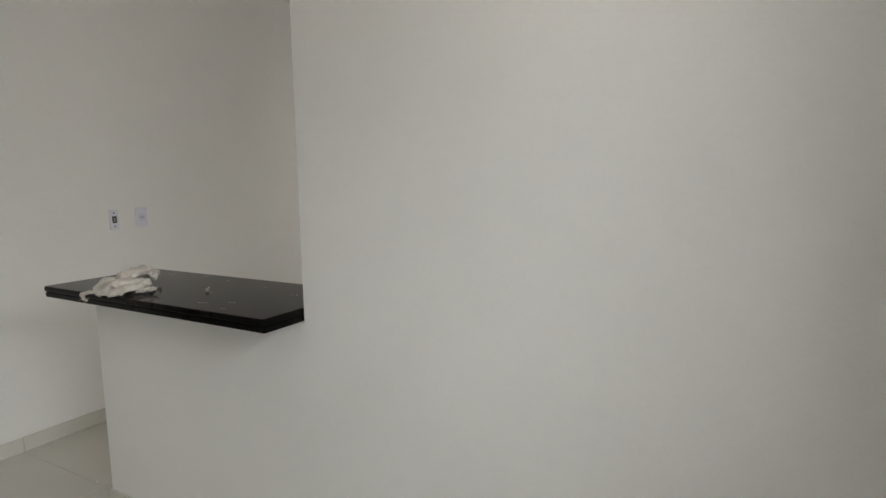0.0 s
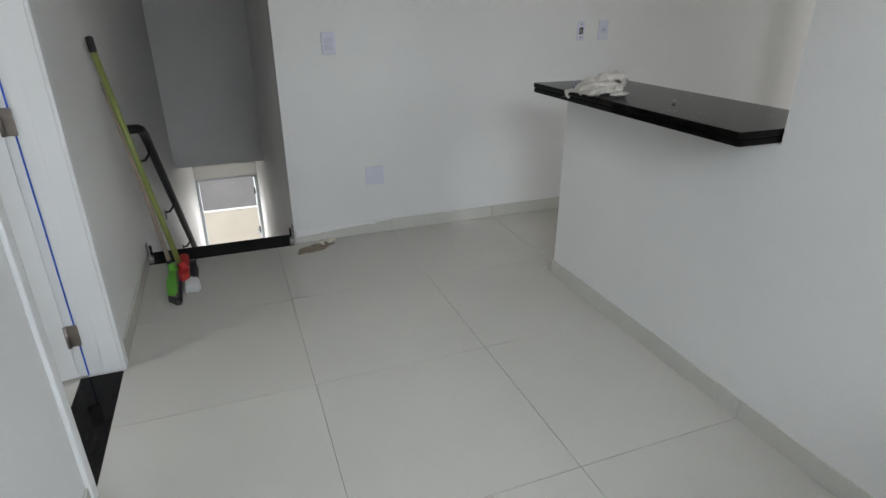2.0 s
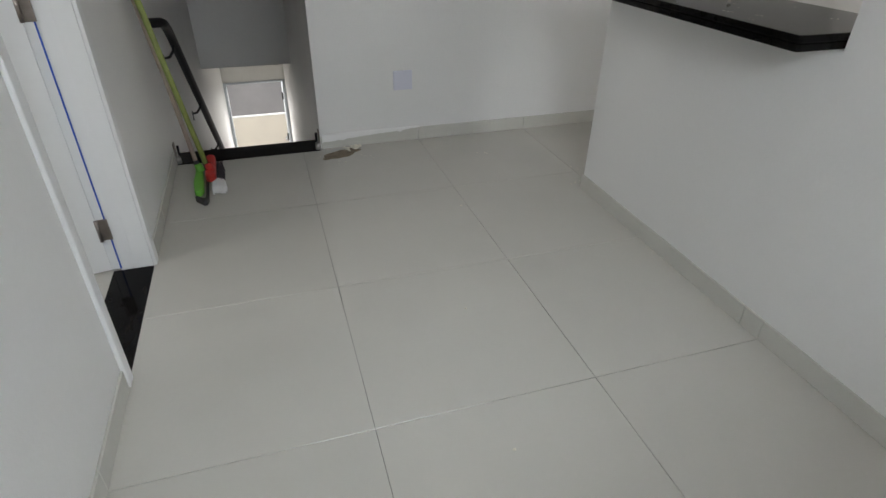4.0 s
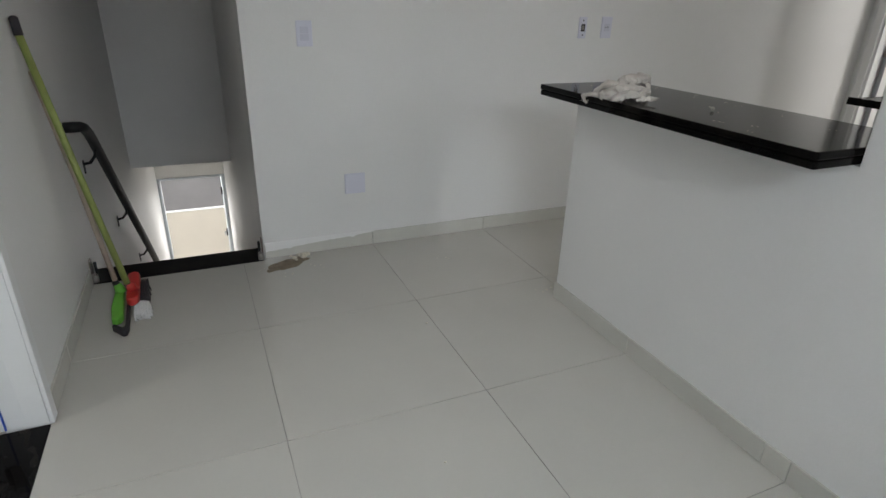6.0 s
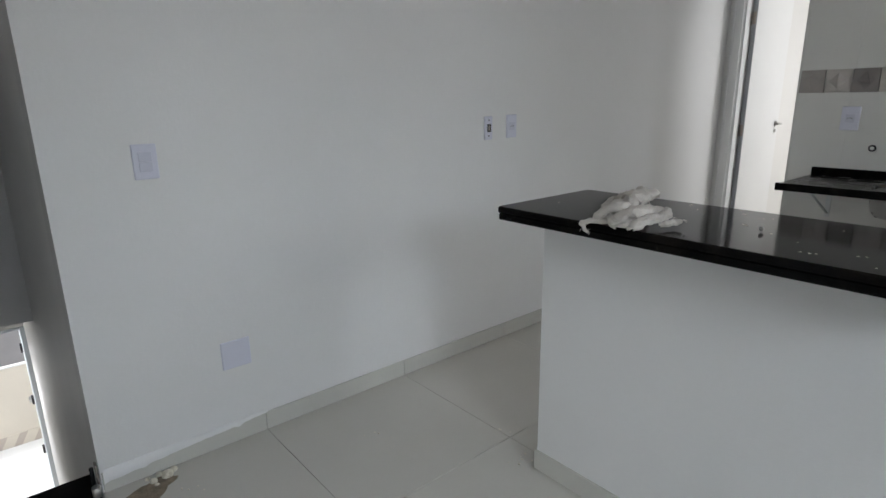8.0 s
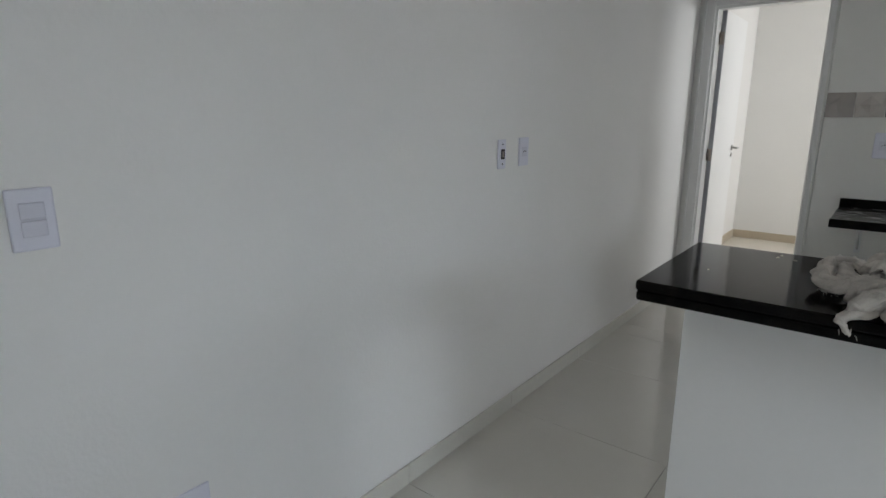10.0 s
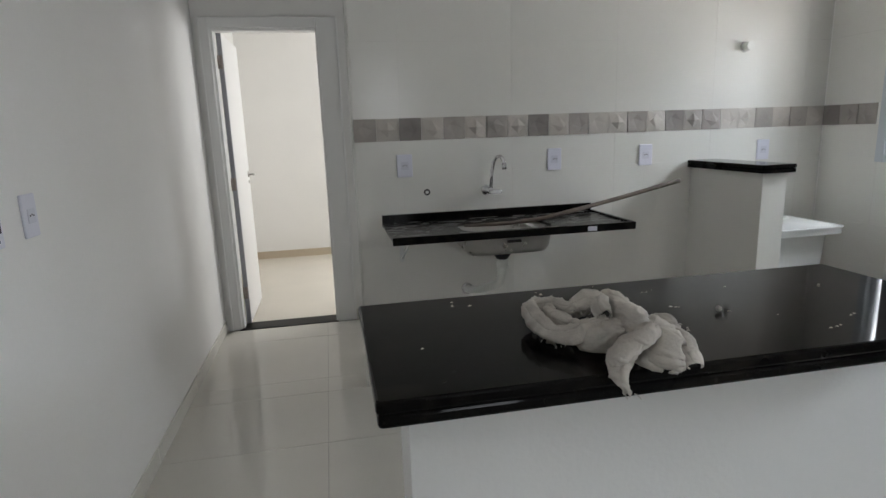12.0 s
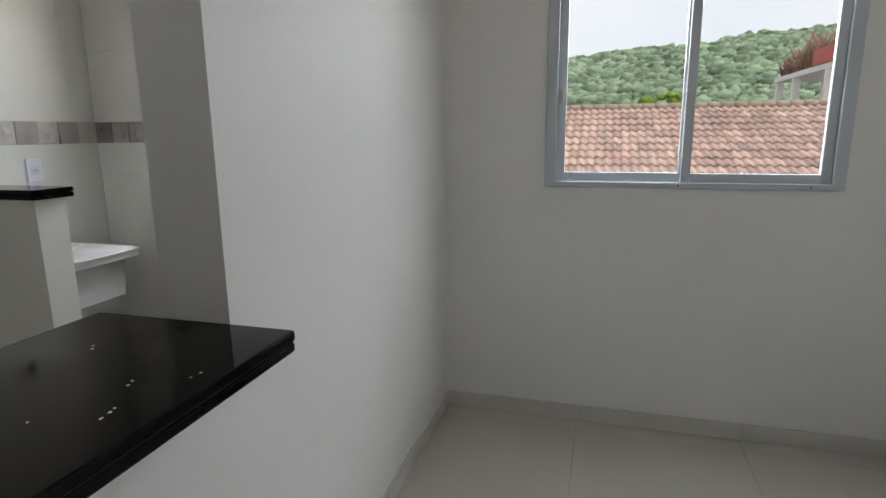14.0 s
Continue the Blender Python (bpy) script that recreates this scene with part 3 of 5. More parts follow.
def fold(pts, wid, hgt, ridges, ph, nu=80, nv=56, amp=0.26, arc=124, low=1.0085):
    """One fold of the rag: an open, pleated sheet bent over the line of points."""
    bm = B()
    P = [Vector(p) for p in pts]
    rows = []
    for i in range(nu + 1):
        s = i / nu * (len(P) - 1); k = min(int(s), len(P) - 2); f = s - k
        a, b, c2, d2 = P[max(k - 1, 0)], P[k], P[k + 1], P[min(k + 2, len(P) - 1)]
        p = 0.5 * ((2 * b) + (c2 - a) * f + (2 * a - 5 * b + 4 * c2 - d2) * f * f + (3 * b - a - 3 * c2 + d2) * f ** 3)
        tan = (0.5 * ((c2 - a) + (2 * a - 5 * b + 4 * c2 - d2) * 2 * f + (3 * b - a - 3 * c2 + d2) * 3 * f * f)).normalized()
        side = Vector((0, 0, 1)).cross(tan).normalized(); up = tan.cross(side)
        f2 = f * f * (3 - 2 * f)
        wv = wid[k] * (1 - f2) + wid[k + 1] * f2; hv = hgt[k] * (1 - f2) + hgt[k + 1] * f2
        row = []
        for j in range(nv + 1):
            e = j / nv * 2 - 1
            an = radians(arc) * e
            w1 = ridges * e * 2.1 + ph + 0.7 * math.sin(i / nu * 3.1 + ph)
            m = 1.02 - amp * 1.25 * (1 - abs(math.sin(w1)) ** 0.6) + 0.10 * noise.noise(Vector((e * 1.6, i * 0.05, ph)))
            m += 0.10 * abs(noise.noise(Vector((e * 4, i * 0.10, ph + 7)))) + 0.02 * noise.noise(Vector((e * 13, i * 0.4, ph)))
            q = p + side * math.sin(an) * wv * m + up * math.cos(an) * hv * m
            q += Vector((noise.noise(q * 24), noise.noise(q * 24 + Vector((5, 0, 0))), noise.noise(q * 24 + Vector((0, 9, 0))))) * 0.006
            n_ = (side * math.sin(an) + up * math.cos(an)).normalized()
            c1 = (1 - min(1, abs(noise.noise(q * 33 + Vector((ph, 0, 0)))) * 4.2)) ** 2
            c2_ = (1 - min(1, abs(noise.noise(Vector((q.x * 95, q.y * 60, q.z * 95 + ph)))) * 4)) ** 2
            q += n_ * (0.0034 * c1 + 0.0007 * c2_ - 0.0016)
            if low > 1:
                q.z = max(q.z, low + 0.0015 * abs(noise.noise(q * 90)))
            row.append(bm.verts.new(q))
        rows.append(row)
    for r0, r1 in zip(rows, rows[1:]):
        for j in range(nv):
            bm.faces.new((r0[j], r0[j + 1], r1[j + 1], r1[j])).smooth = True
    bm.normal_update()
    under = [[bm.verts.new(v.co - v.normal * 0.0017) for v in r] for r in rows]
    for r0, r1 in zip(under, under[1:]):
        for j in range(nv):
            bm.faces.new((r0[j], r1[j], r1[j + 1], r0[j + 1])).smooth = True
    for i in range(nu):
        for j in (0, nv):
            bm.faces.new((rows[i][j], rows[i + 1][j], under[i + 1][j], under[i][j])).smooth = True
    for j in range(nv):
        for i in (0, nu):
            bm.faces.new((rows[i][j], rows[i][j + 1], under[i][j + 1], under[i][j])).smooth = True
    part("fold", bm, M_CLOTH, cloth)


z = 1.007
fold([(1.21, -3.153, 1.044), (1.184, -3.194, 1.041), (1.176, -3.251, 1.036), (1.186, -3.298, 1.031), (1.216, -3.321, 1.036), (1.246, -3.33, 1.052), (1.269, -3.335, 1.065)], [0.01, 0.014, 0.016, 0.015, 0.013, 0.011, 0.007], [0.014, 0.021, 0.02, 0.016, 0.016, 0.014, 0.009], 1.4, 0.4, amp=0.21)
fold([(1.193, -3.188, 1.052), (1.225, -3.203, 1.055), (1.245, -3.235, 1.06), (1.265, -3.266, 1.076), (1.278, -3.286, 1.076), (1.262, -3.337, 1.068)], [0.012, 0.01, 0.012, 0.021, 0.02, 0.011], [0.011, 0.011, 0.011, 0.017, 0.016, 0.011], 1.5, 1.3, amp=0.23)
fold([(1.209, -3.212, 1.047), (1.217, -3.255, 1.041), (1.226, -3.293, 1.041), (1.25, -3.309, 1.052)], [0.011, 0.017, 0.015, 0.009], [0.01, 0.014, 0.011, 0.009], 1.6, 2.2, amp=0.29)
fold([(1.239, -3.199, 1.044), (1.259, -3.218, 1.036), (1.272, -3.25, 1.047)], [0.013, 0.015, 0.015], [0.009, 0.009, 0.01], 1.5, 5.2, amp=0.26)
fold([(1.204, -3.224, 1.019), (1.197, -3.271, 1.017), (1.201, -3.295, 1.013)], [0.009, 0.017, 0.013], [0.008, 0.011, 0.005], 1.6, 3.1, amp=0.26)
fold([(1.305, -3.249, 1.076), (1.309, -3.275, 1.076), (1.303, -3.327, 1.07), (1.304, -3.37, 1.062), (1.322, -3.382, 1.052)], [0.008, 0.018, 0.023, 0.024, 0.017], [0.009, 0.015, 0.02, 0.021, 0.014], 0.9, 0.9, amp=0.13)
fold([(1.239, -3.288, 1.015), (1.248, -3.334, 1.028), (1.275, -3.348, 1.036), (1.303, -3.353, 1.041), (1.331, -3.352, 1.041)], [0.013, 0.026, 0.031, 0.029, 0.02], [0.01, 0.025, 0.03, 0.03, 0.021], 0.8, 2.0, amp=0.1)
fold([(1.311, -3.392, 1.065), (1.291, -3.412, 1.06), (1.27, -3.413, 1.049), (1.246, -3.419, 1.033), (1.237, -3.419, 1.019)], [0.013, 0.02, 0.02, 0.018, 0.015], [0.011, 0.016, 0.016, 0.015, 0.01], 1.3, 0.2, amp=0.21)
fold([(1.284, -3.407, 1.041), (1.266, -3.406, 1.021), (1.239, -3.439, 1.017), (1.226, -3.466, 1.013), (1.233, -3.466, 0.997), (1.241, -3.46, 0.989)], [0.012, 0.014, 0.012, 0.009, 0.006, 0.004], [0.011, 0.01, 0.009, 0.006, 0.003, 0.002], 1.1, 4.0, amp=0.26, low=0.9)
fold([(1.253, -3.388, 1.019), (1.233, -3.419, 1.015), (1.226, -3.453, 1.013), (1.225, -3.469, 1.011)], [0.007, 0.008, 0.008, 0.006], [0.006, 0.006, 0.005, 0.004], 1.0, 1.2, amp=0.2)
fold([(1.363, -3.319, 1.041), (1.336, -3.381, 1.041), (1.326, -3.424, 1.033), (1.337, -3.433, 1.019), (1.344, -3.439, 1.012)], [0.013, 0.028, 0.039, 0.04, 0.035], [0.014, 0.023, 0.023, 0.013, 0.005], 1.0, 0.6, amp=0.12)
fold([(1.367, -3.307, 1.036), (1.382, -3.32, 1.041), (1.382, -3.356, 1.036), (1.37, -3.405, 1.031), (1.362, -3.436, 1.021), (1.356, -3.453, 1.014)], [0.011, 0.013, 0.012, 0.013, 0.014, 0.012], [0.011, 0.015, 0.014, 0.014, 0.011, 0.006], 1.3, 1.0, amp=0.18)
fold([(1.41, -3.311, 1.021), (1.408, -3.342, 1.021), (1.391, -3.368, 1.019)], [0.007, 0.009, 0.007], [0.007, 0.008, 0.006], 1.6, 2.8, amp=0.33)
fold([(1.295, -3.384, 1.017), (1.294, -3.42, 1.019), (1.31, -3.431, 1.015)], [0.015, 0.018, 0.02], [0.01, 0.012, 0.008], 1.2, 3.3, amp=0.16)
bm = B()
random.seed(9)
for bx, by, bz, dx, dy, n in [(1.198, -3.238, 1.017, -1, -0.8, 9), (1.192, -3.272, 1.013, -0.6, -1, 9), (1.2, -3.29, 1.012, -0.2, -1, 5), (1.408, -3.314, 1.027, 1, 0.6, 6), (1.405, -3.346, 1.027, 1, 0.3, 8), (1.283, -3.303, 1.057, 0.2, -1, 9), (1.234, -3.466, 0.995, 0.3, -1, 3)]:
    for k in range(n):
        a = Vector((bx + random.uniform(-.018, .018), by + random.uniform(-.012, .012), bz + random.uniform(-.004, .006)))
        e = a + Vector((dx + random.uniform(-.5, .5), dy + random.uniform(-.5, .5), random.uniform(-.9, .1))).normalized() * random.uniform(.006, .015)
        e.z = max(e.z, z + .002) if bz > z else e.z
        tube(bm, [a, (a + e) / 2 + Vector((0, 0, .002)), e], [.0009, .0008, .0004], 5)
part("frayed_threads", bm, M_CLOTH, cloth, "loose cotton threads")["kind"] = "stuff"


# ---- switches and sockets ----
def plate(name, label, wall, u, zc, w_, h_, kind_):
    """wall: 'x' for the west wall, 'y' for the tiled kitchen wall."""
    def put(bm):
        if wall == "x":
            return bmesh.ops.transform(bm, matrix=Matrix.Translation((0.0005, u, zc)) @ Matrix.Rotation(radians(90), 4, "Z"), verts=bm.verts)
        return bmesh.ops.transform(bm, matrix=Matrix.Translation((u, K_Y - 0.0005, zc)), verts=bm.verts)
    t = thing(name, label, "switch" if "switch" in name else "socket", (0, u, zc) if wall == "x" else (u, K_Y, zc))
    bm = B(); box(bm, -w_ / 2, w_ / 2, -0.009, 0, -h_ / 2, h_ / 2, 0.004); put(bm); part("cover_plate", bm, M_PLATE, t)
    if kind_ == "switch2":
        for dz in (0.017, -0.017):
            bm = B(); box(bm, -0.021, 0.021, -0.0135, -0.0095, dz - 0.0155, dz + 0.0155, 0.002); put(bm); part("rocker", bm, M_PLUG, t)
    if kind_ in ("socket", "duo"):
        bm = B(); box(bm, -0.020, 0.020, -0.0115, -0.0095, -0.020, 0.020, 0.001); put(bm); part("socket_face", bm, M_PLUG, t)
        for dx in (-0.009, 0, 0.009):
            bm = B(); tube(bm, [(dx, -0.0125, 0.003 if dx == 0 else 0), (dx, -0.0116, 0.003 if dx == 0 else 0)], 0.0026, 8); put(bm); part("pin_hole", bm, M_DARK, t)
    if kind_ == "open":
        bm = B(); box(bm, -0.013, 0.013, -0.0125, -0.0095, -0.020, 0.020, 0.001); put(bm); part("opening", bm, M_DARK, t, "dark open insert")
        bm = B(); box(bm, -0.008, 0.004, -0.0140, -0.0127, -0.012, 0.012, 0.001); put(bm); part("terminal", bm, M_HINGE, t)
        for dz in (0.040, -0.040):
            bm = B(); tube(bm, [(0, -0.0105, dz), (0, -0.0092, dz)], 0.004, 8); put(bm); part("screw", bm, M_DARK, t)
    return t


plate("light_switch", "white plastic double light switch on the white wall by the stairs", "x", -4.233, 1.151, 0.078, 0.118, "switch2")
plate("blank_plate_switch", "white square blank cover plate low on the white wall", "x", -4.010, 0.378, 0.115, 0.115, "none")
plate("open_socket", "narrow white socket plate with its dark insert not fitted", "x", -2.612, 1.192, 0.055, 0.118, "open")
plate("wall_socket", "white plastic socket on the plain white wall", "x", -2.440, 1.195, 0.075, 0.120, "socket")
g_ = "kitchen wall sockets"
for u in (1.211, 2.040, 2.590, 3.353):
    plate("kitchen_socket", "white plastic socket on the glazed tiles" + (" above the low wall" if u > 3 else " near the sink"), "y", u, 1.213, 0.082, 0.118, "duo")["group"] = g_

# ---- sink worktop ----
sx0, sx1, sy0, zt = 1.077, 2.255, -1.729, 0.926
top = thing("sink_worktop", "dusty black granite sink worktop with a low backsplash on tiled wall", "worktop", (1.66, K_Y, 0.86))
hx0, hx1, hy0, hy1 = 1.425, 1.875, -1.655, -1.385
bm = B(); zb = zt - 0.022
box(bm, sx0, hx0, sy0 + 0.02, K_Y, zb, zt - 0.008); box(bm, hx1, sx1, sy0 + 0.02, K_Y, zb, zt - 0.008)
box(bm, hx0, hx1, sy0 + 0.02, hy0, zb, zt - 0.008); box(bm, hx0, hx1, hy1, K_Y, zb, zt - 0.008)
for cx, cy, qx, qy in ((hx0, hy0, 1, 1), (hx1, hy0, -1, 1), (hx0, hy1, 1, -1), (hx1, hy1, -1, -1)):
    r = 0.07
    arc = [(cx + qx * r * (1 - math.cos(a)), cy + qy * r * (1 - math.sin(a))) for a in (radians(k * 15) for k in range(7))]
    prism(bm, [(cx, cy)] + arc, zb, zt - 0.008)
part("worktop_slab", bm, M_DUSTYGRANITE, top, "granite dulled by building dust")
part("front_edge", box(B(), sx0, sx1, sy0, sy0 + 0.02, zt - 0.036, zt, 0.003), M_GRANITE, top)
part("side_rim", box(B(), sx1 - 0.02, sx1, sy0 + 0.0205, K_Y - 0.0205, zt - 0.03, zt, 0.002), M_GRANITE, top)
part("backsplash", box(B(), sx0, sx1, K_Y - 0.02, K_Y - 0.0005, zt - 0.03, zt + 0.034, 0.002), M_GRANITE, top)
part("sticker", box(B(), 2.005, 2.052, sy0 - 0.001, sy0 - 0.0002, zt - 0.030, zt - 0.008), M_PLATE, top, "small white sticker")
for x in (1.175, 1.80):
    bm = B(); box(bm, x - 0.012, x + 0.012, sy0 + 0.09, K_Y - 0.001, zb - 0.007, zb - 0.001, 0.001); box(bm, x - 0.012, x + 0.012, K_Y - 0.006, K_Y - 0.001, 0.70, zb - 0.007, 0.001)
    tube(bm, [(x, K_Y - 0.005, 0.72), (x, sy0 + 0.13, zb - 0.010)], 0.006, 8)
    part("support_bracket", bm, M_TANK, top, "white steel bracket")
bowl = thing("sink_bowl", "stainless steel kitchen sink bowl hanging under the worktop", "sink", (1.68, -1.485, 0.75))


def rrect(x0, x1, y0, y1, r, z, n=5):
    out = []
    for cx, cy, a0 in ((x1 - r, y1 - r, 0), (x0 + r, y1 - r, 90), (x0 + r, y0 + r, 180), (x1 - r, y0 + r, 270)):
        out += [Vector((cx + r * math.cos(radians(a0 + 90 * k / n)), cy + r * math.sin(radians(a0 + 90 * k / n)), z)) for k in range(n + 1)]
    return out


bm = B()
prof = [(0.030, 0.0), (0.030, -0.004), (-0.004, -0.004), (-0.006, -0.05), (-0.012, -0.085), (-0.030, -0.108), (-0.06, -0.118), (-0.11, -0.12)]
rings = []
for off, dz in prof:
    rings.append([bm.verts.new(p) for p in rrect(hx0 - off, hx1 + off, hy0 - off, hy1 + off, max(0.07 + off, 0.03), zb - 0.001 + dz)])
for a, b in zip(rings, rings[1:]):
    for k in range(len(a)):
        bm.faces.new((a[k], b[k], b[(k + 1) % len(a)], a[(k + 1) % len(a)])).smooth = True
bm.faces.new(rings[-1])
bmesh.ops.solidify(bm, geom=bm.faces[:], thickness=0.0015)
part("bowl", bm, M_STEEL, bowl)
part("bowl_label", box(B(), 1.63, 1.70, hy0 - 0.0012, hy0 - 0.0002 + 0.004, 0.852, 0.866), M_DARK, bowl)
part("strainer", tube(B(), [(1.645, -1.52, 0.786), (1.645, -1.52, 0.765), (1.645, -1.52, 0.745)], [0.045, 0.04, 0.026], 20), M_DARK, bowl)
pipe = thing("drain_pipe", "white plastic drain pipe from the sink to the wall", "pipe", (1.67, -1.485, 0.52))
part("pipe", tube(B(), [(1.645, -1.52, 0.744), (1.640, -1.515, 0.66), (1.635, -1.50, 0.62), (1.62, -1.46, 0.595), (1.585, -1.35, 0.545), (1.545, -1.26, 0.52), (1.529, K_Y - 0.002, 0.52)], 0.021, 14), M_PVC, pipe)
part("pipe_nut", tube(B(), [(1.645, -1.52, 0.746), (1.645, -1.52, 0.705)], 0.029, 10), M_PVC, pipe)
bm = B(); bmesh.ops.create_circle(bm, segments=24, radius=0.03)
part("wall_flange", tube(B(), [(1.529, K_Y - 0.001, 0.52), (1.529, K_Y - 0.010, 0.52)], 0.033, 24), M_CHROME, pipe); bm.free()
fa = thing("kitchen_tap", "chrome wall-mounted kitchen tap with a bent spout", "tap", (1.66, K_Y, 1.065))
part("tap_body", tube(B(), [(1.645, K_Y - 0.001, 1.065), (1.648, K_Y - 0.008, 1.065), (1.65, K_Y - 0.009, 1.065), (1.66, K_Y - 0.07, 1.062)], [0.028, 0.028, 0.016, 0.018], 18), M_CHROME, fa)
part("tap_lever", box(B(), 1.650, 1.714, K_Y - 0.092, K_Y - 0.060, 1.048, 1.070, 0.007), M_CHROME, fa)
part("spout", tube(B(), [(1.662, K_Y - 0.055, 1.075), (1.665, K_Y - 0.058, 1.15), (1.676, K_Y - 0.065, 1.215), (1.688, K_Y - 0.085, 1.243), (1.700, K_Y - 0.115, 1.245), (1.708, K_Y - 0.138, 1.225), (1.709, K_Y - 0.143, 1.20)], 0.0095, 14), M_CHROME, fa)
part("spout_tip", tube(B(), [(1.709, K_Y - 0.143, 1.208), (1.709, K_Y - 0.143, 1.180)], 0.013, 14), M_CHROME, fa)
wp = thing("water_point", "small round capped water outlet in the tiled wall", "pipe", (1.324, K_Y, 1.069))
part("outlet_ring", tube(B(), [(1.324, K_Y - 0.001, 1.069), (1.324, K_Y - 0.006, 1.069)], 0.017, 18), M_DARK, wp)
part("outlet_cap", tube(B(), [(1.324, K_Y - 0.006, 1.069), (1.324, K_Y - 0.009, 1.069)], 0.009, 14), M_PVC, wp)
stk = thing("wooden_stick", "old crooked wooden stick lying across the sink worktop", "stick", (2.0, -1.5, 0.9))
part("stick", tube(B(), [(1.450, -1.53, 0.927), (1.58, -1.545, 0.928), (1.70, -1.56, 0.932), (1.84, -1.57, 0.945), (2.03, -1.55, 0.975), (2.28, -1.50, 1.012), (2.48, -1.455, 1.043), (2.694, -1.402, 1.075)],
                      [0.006, 0.009, 0.010, 0.011, 0.0105, 0.011, 0.011, 0.012], 10), M_WOOD, stk)
nz = thing("shower_point", "capped chrome water outlet high on the tiled wall", "pipe", (3.184, K_Y, 1.793))
part("outlet_base", tube(B(), [(3.184, K_Y - 0.001, 1.793), (3.184, K_Y - 0.012, 1.793), (3.184, K_Y - 0.018, 1.793)], [0.03, 0.027, 0.018], 20), M_CHROME, nz)
part("outlet_cap", tube(B(), [(3.184, K_Y - 0.012, 1.793), (3.184, K_Y - 0.055, 1.793)], 0.024, 20), M_PVC, nz)

# ---- low wall and laundry tank ----
structure("low_wall", box(B(), 2.885, 3.020, -1.790, K_Y, -0.02, 1.130, 0.002), M_WTILE, "white tiled low wall between kitchen and laundry")
cap = thing("low_wall_cap", "black granite cap on the tiled low wall", "worktop", (2.95, -1.5, 1.13))
part("cap_top", box(B(), 2.860, 3.045, -1.820, K_Y - 0.0005, 1.1525, 1.172, 0.005), M_GRANITE, cap)
part("cap_base", box(B(), 2.861, 3.044, -1.819, K_Y - 0.0005, 1.1305, 1.1515, 0.005), M_GRANITE, cap)
tank = thing("laundry_tank", "white plastic laundry tank beside the low wall", "sink", (3.28, -1.47, 0.4))
bm = B()
prof = [(0.0, 0.785), (0.0, 0.815), (0.006, 0.822), (-0.024, 0.822), (-0.034, 0.812), (-0.12, 0.803), (-0.17, 0.802)]
rings = []
tx0, tx1, ty0, ty1 = 3.030, 3.480, -1.730, K_Y - 0.004
for off, zz in prof:
    rings.append([bm.verts.new(p) for p in rrect(tx0 - off, tx1 + off, ty0 - off, ty1 + min(off, 0), 0.065, zz)])
for a, b in zip(rings, rings[1:]):
    for k in range(len(a)):
        bm.faces.new((a[k], a[(k + 1) % len(a)], b[(k + 1) % len(a)], b[k])).smooth = True
bm.faces.new(rings[-1])
part("rim", bm, M_TANK, tank)
bm = B()
ra = [bm.verts.new(p) for p in rrect(tx0 + 0.03, tx1 - 0.065, ty0 + 0.05, ty1 - 0.01, 0.03, 0.786)]
rb = [bm.verts.new(p) for p in rrect(tx0 + 0.034, tx1 - 0.078, ty0 + 0.06, ty1 - 0.02, 0.03, 0.590)]
for k in range(len(ra)):
    bm.faces.new((ra[k], rb[k], rb[(k + 1) % len(ra)], ra[(k + 1) % len(ra)])).smooth = True
bm.faces.new(rb); bm.faces.new(ra[::-1])
part("basin", bm, M_TANK, tank)
part("column", tube(B(), [(3.24, -1.40, 0.589), (3.24, -1.40, 0.0)], [0.11, 0.12], 24), M_TANK, tank)

# ---- handrail ----
rail = thing("handrail", "black painted steel handrail down the stairs", "handrail", (0, -5.26, 0.7))
ry = -5.272
part("rail", tube(B(), [(-0.178, S_Y + 0.001, 0.722), (-0.180, -5.307, 0.722), (-0.195, ry - 0.008, 0.72), (-0.24, ry, 0.705), (-0.327, ry, 0.663), (-0.40, ry, 0.612), (-2.25, ry, -0.870), (-3.6, ry, -1.93), (-4.2, ry, -2.40)], 0.025, 14), M_RAIL, rail)
for x in (-0.44, -1.14, -1.85, -2.7, -3.5):
    zr = 0.612 - (-0.40 - x) * 0.80
    bm = B(); tube(bm, [(x, S_Y + 0.001, zr - 0.10), (x, S_Y + 0.035, zr - 0.095), (x, ry - 0.01, zr - 0.06), (x, ry, zr - 0.012)], 0.008, 8)
    box(bm, x - 0.012, x + 0.012, S_Y + 0.0005, S_Y + 0.006, zr - 0.15, zr - 0.08, 0.002)
    part("rail_bracket", bm, M_RAIL, rail)

# ---- squeegee, brush and latches at the top of the stairs ----
sq = thing("floor_squeegee", "lime green squeegee with a pale wooden pole leaning on the wall", "squeegee", (0.36, -5.18, 0))
part("pole", tube(B(), [(0.252, -5.207, 0.09), (0.232, -5.262, 0.55), (0.213, S_Y + 0.014, 1.02)], 0.0115, 12), M_PINKPOLE, sq)
part("pole_ring", tube(B(), [(0.2527, -5.205, 0.075), (0.2515, -5.210, 0.105)], 0.0145, 14), M_DARK, sq, "black ring")
bm = B()
prism(bm, [(0.205, -5.216), (0.225, -5.183), (0.49, -5.169), (0.525, -5.181), (0.52, -5.211), (0.40, -5.223)], 0.018, 0.052, 0.006)
tube(bm, [(0.262, -5.193, 0.045), (0.253, -5.204, 0.085)], [0.026, 0.016], 12)
part("head", bm, M_GREEN, sq)
bm = B()
prism(bm, [(0.34, -5.168), (0.34, -5.157), (0.56, -5.147), (0.596, -5.153), (0.600, -5.169), (0.540, -5.211), (0.528, -5.203), (0.566, -5.168), (0.552, -5.161)], 0.0005, 0.030, 0.003)
part("rubber_blade", bm, M_DARK, sq, "black rubber blade")
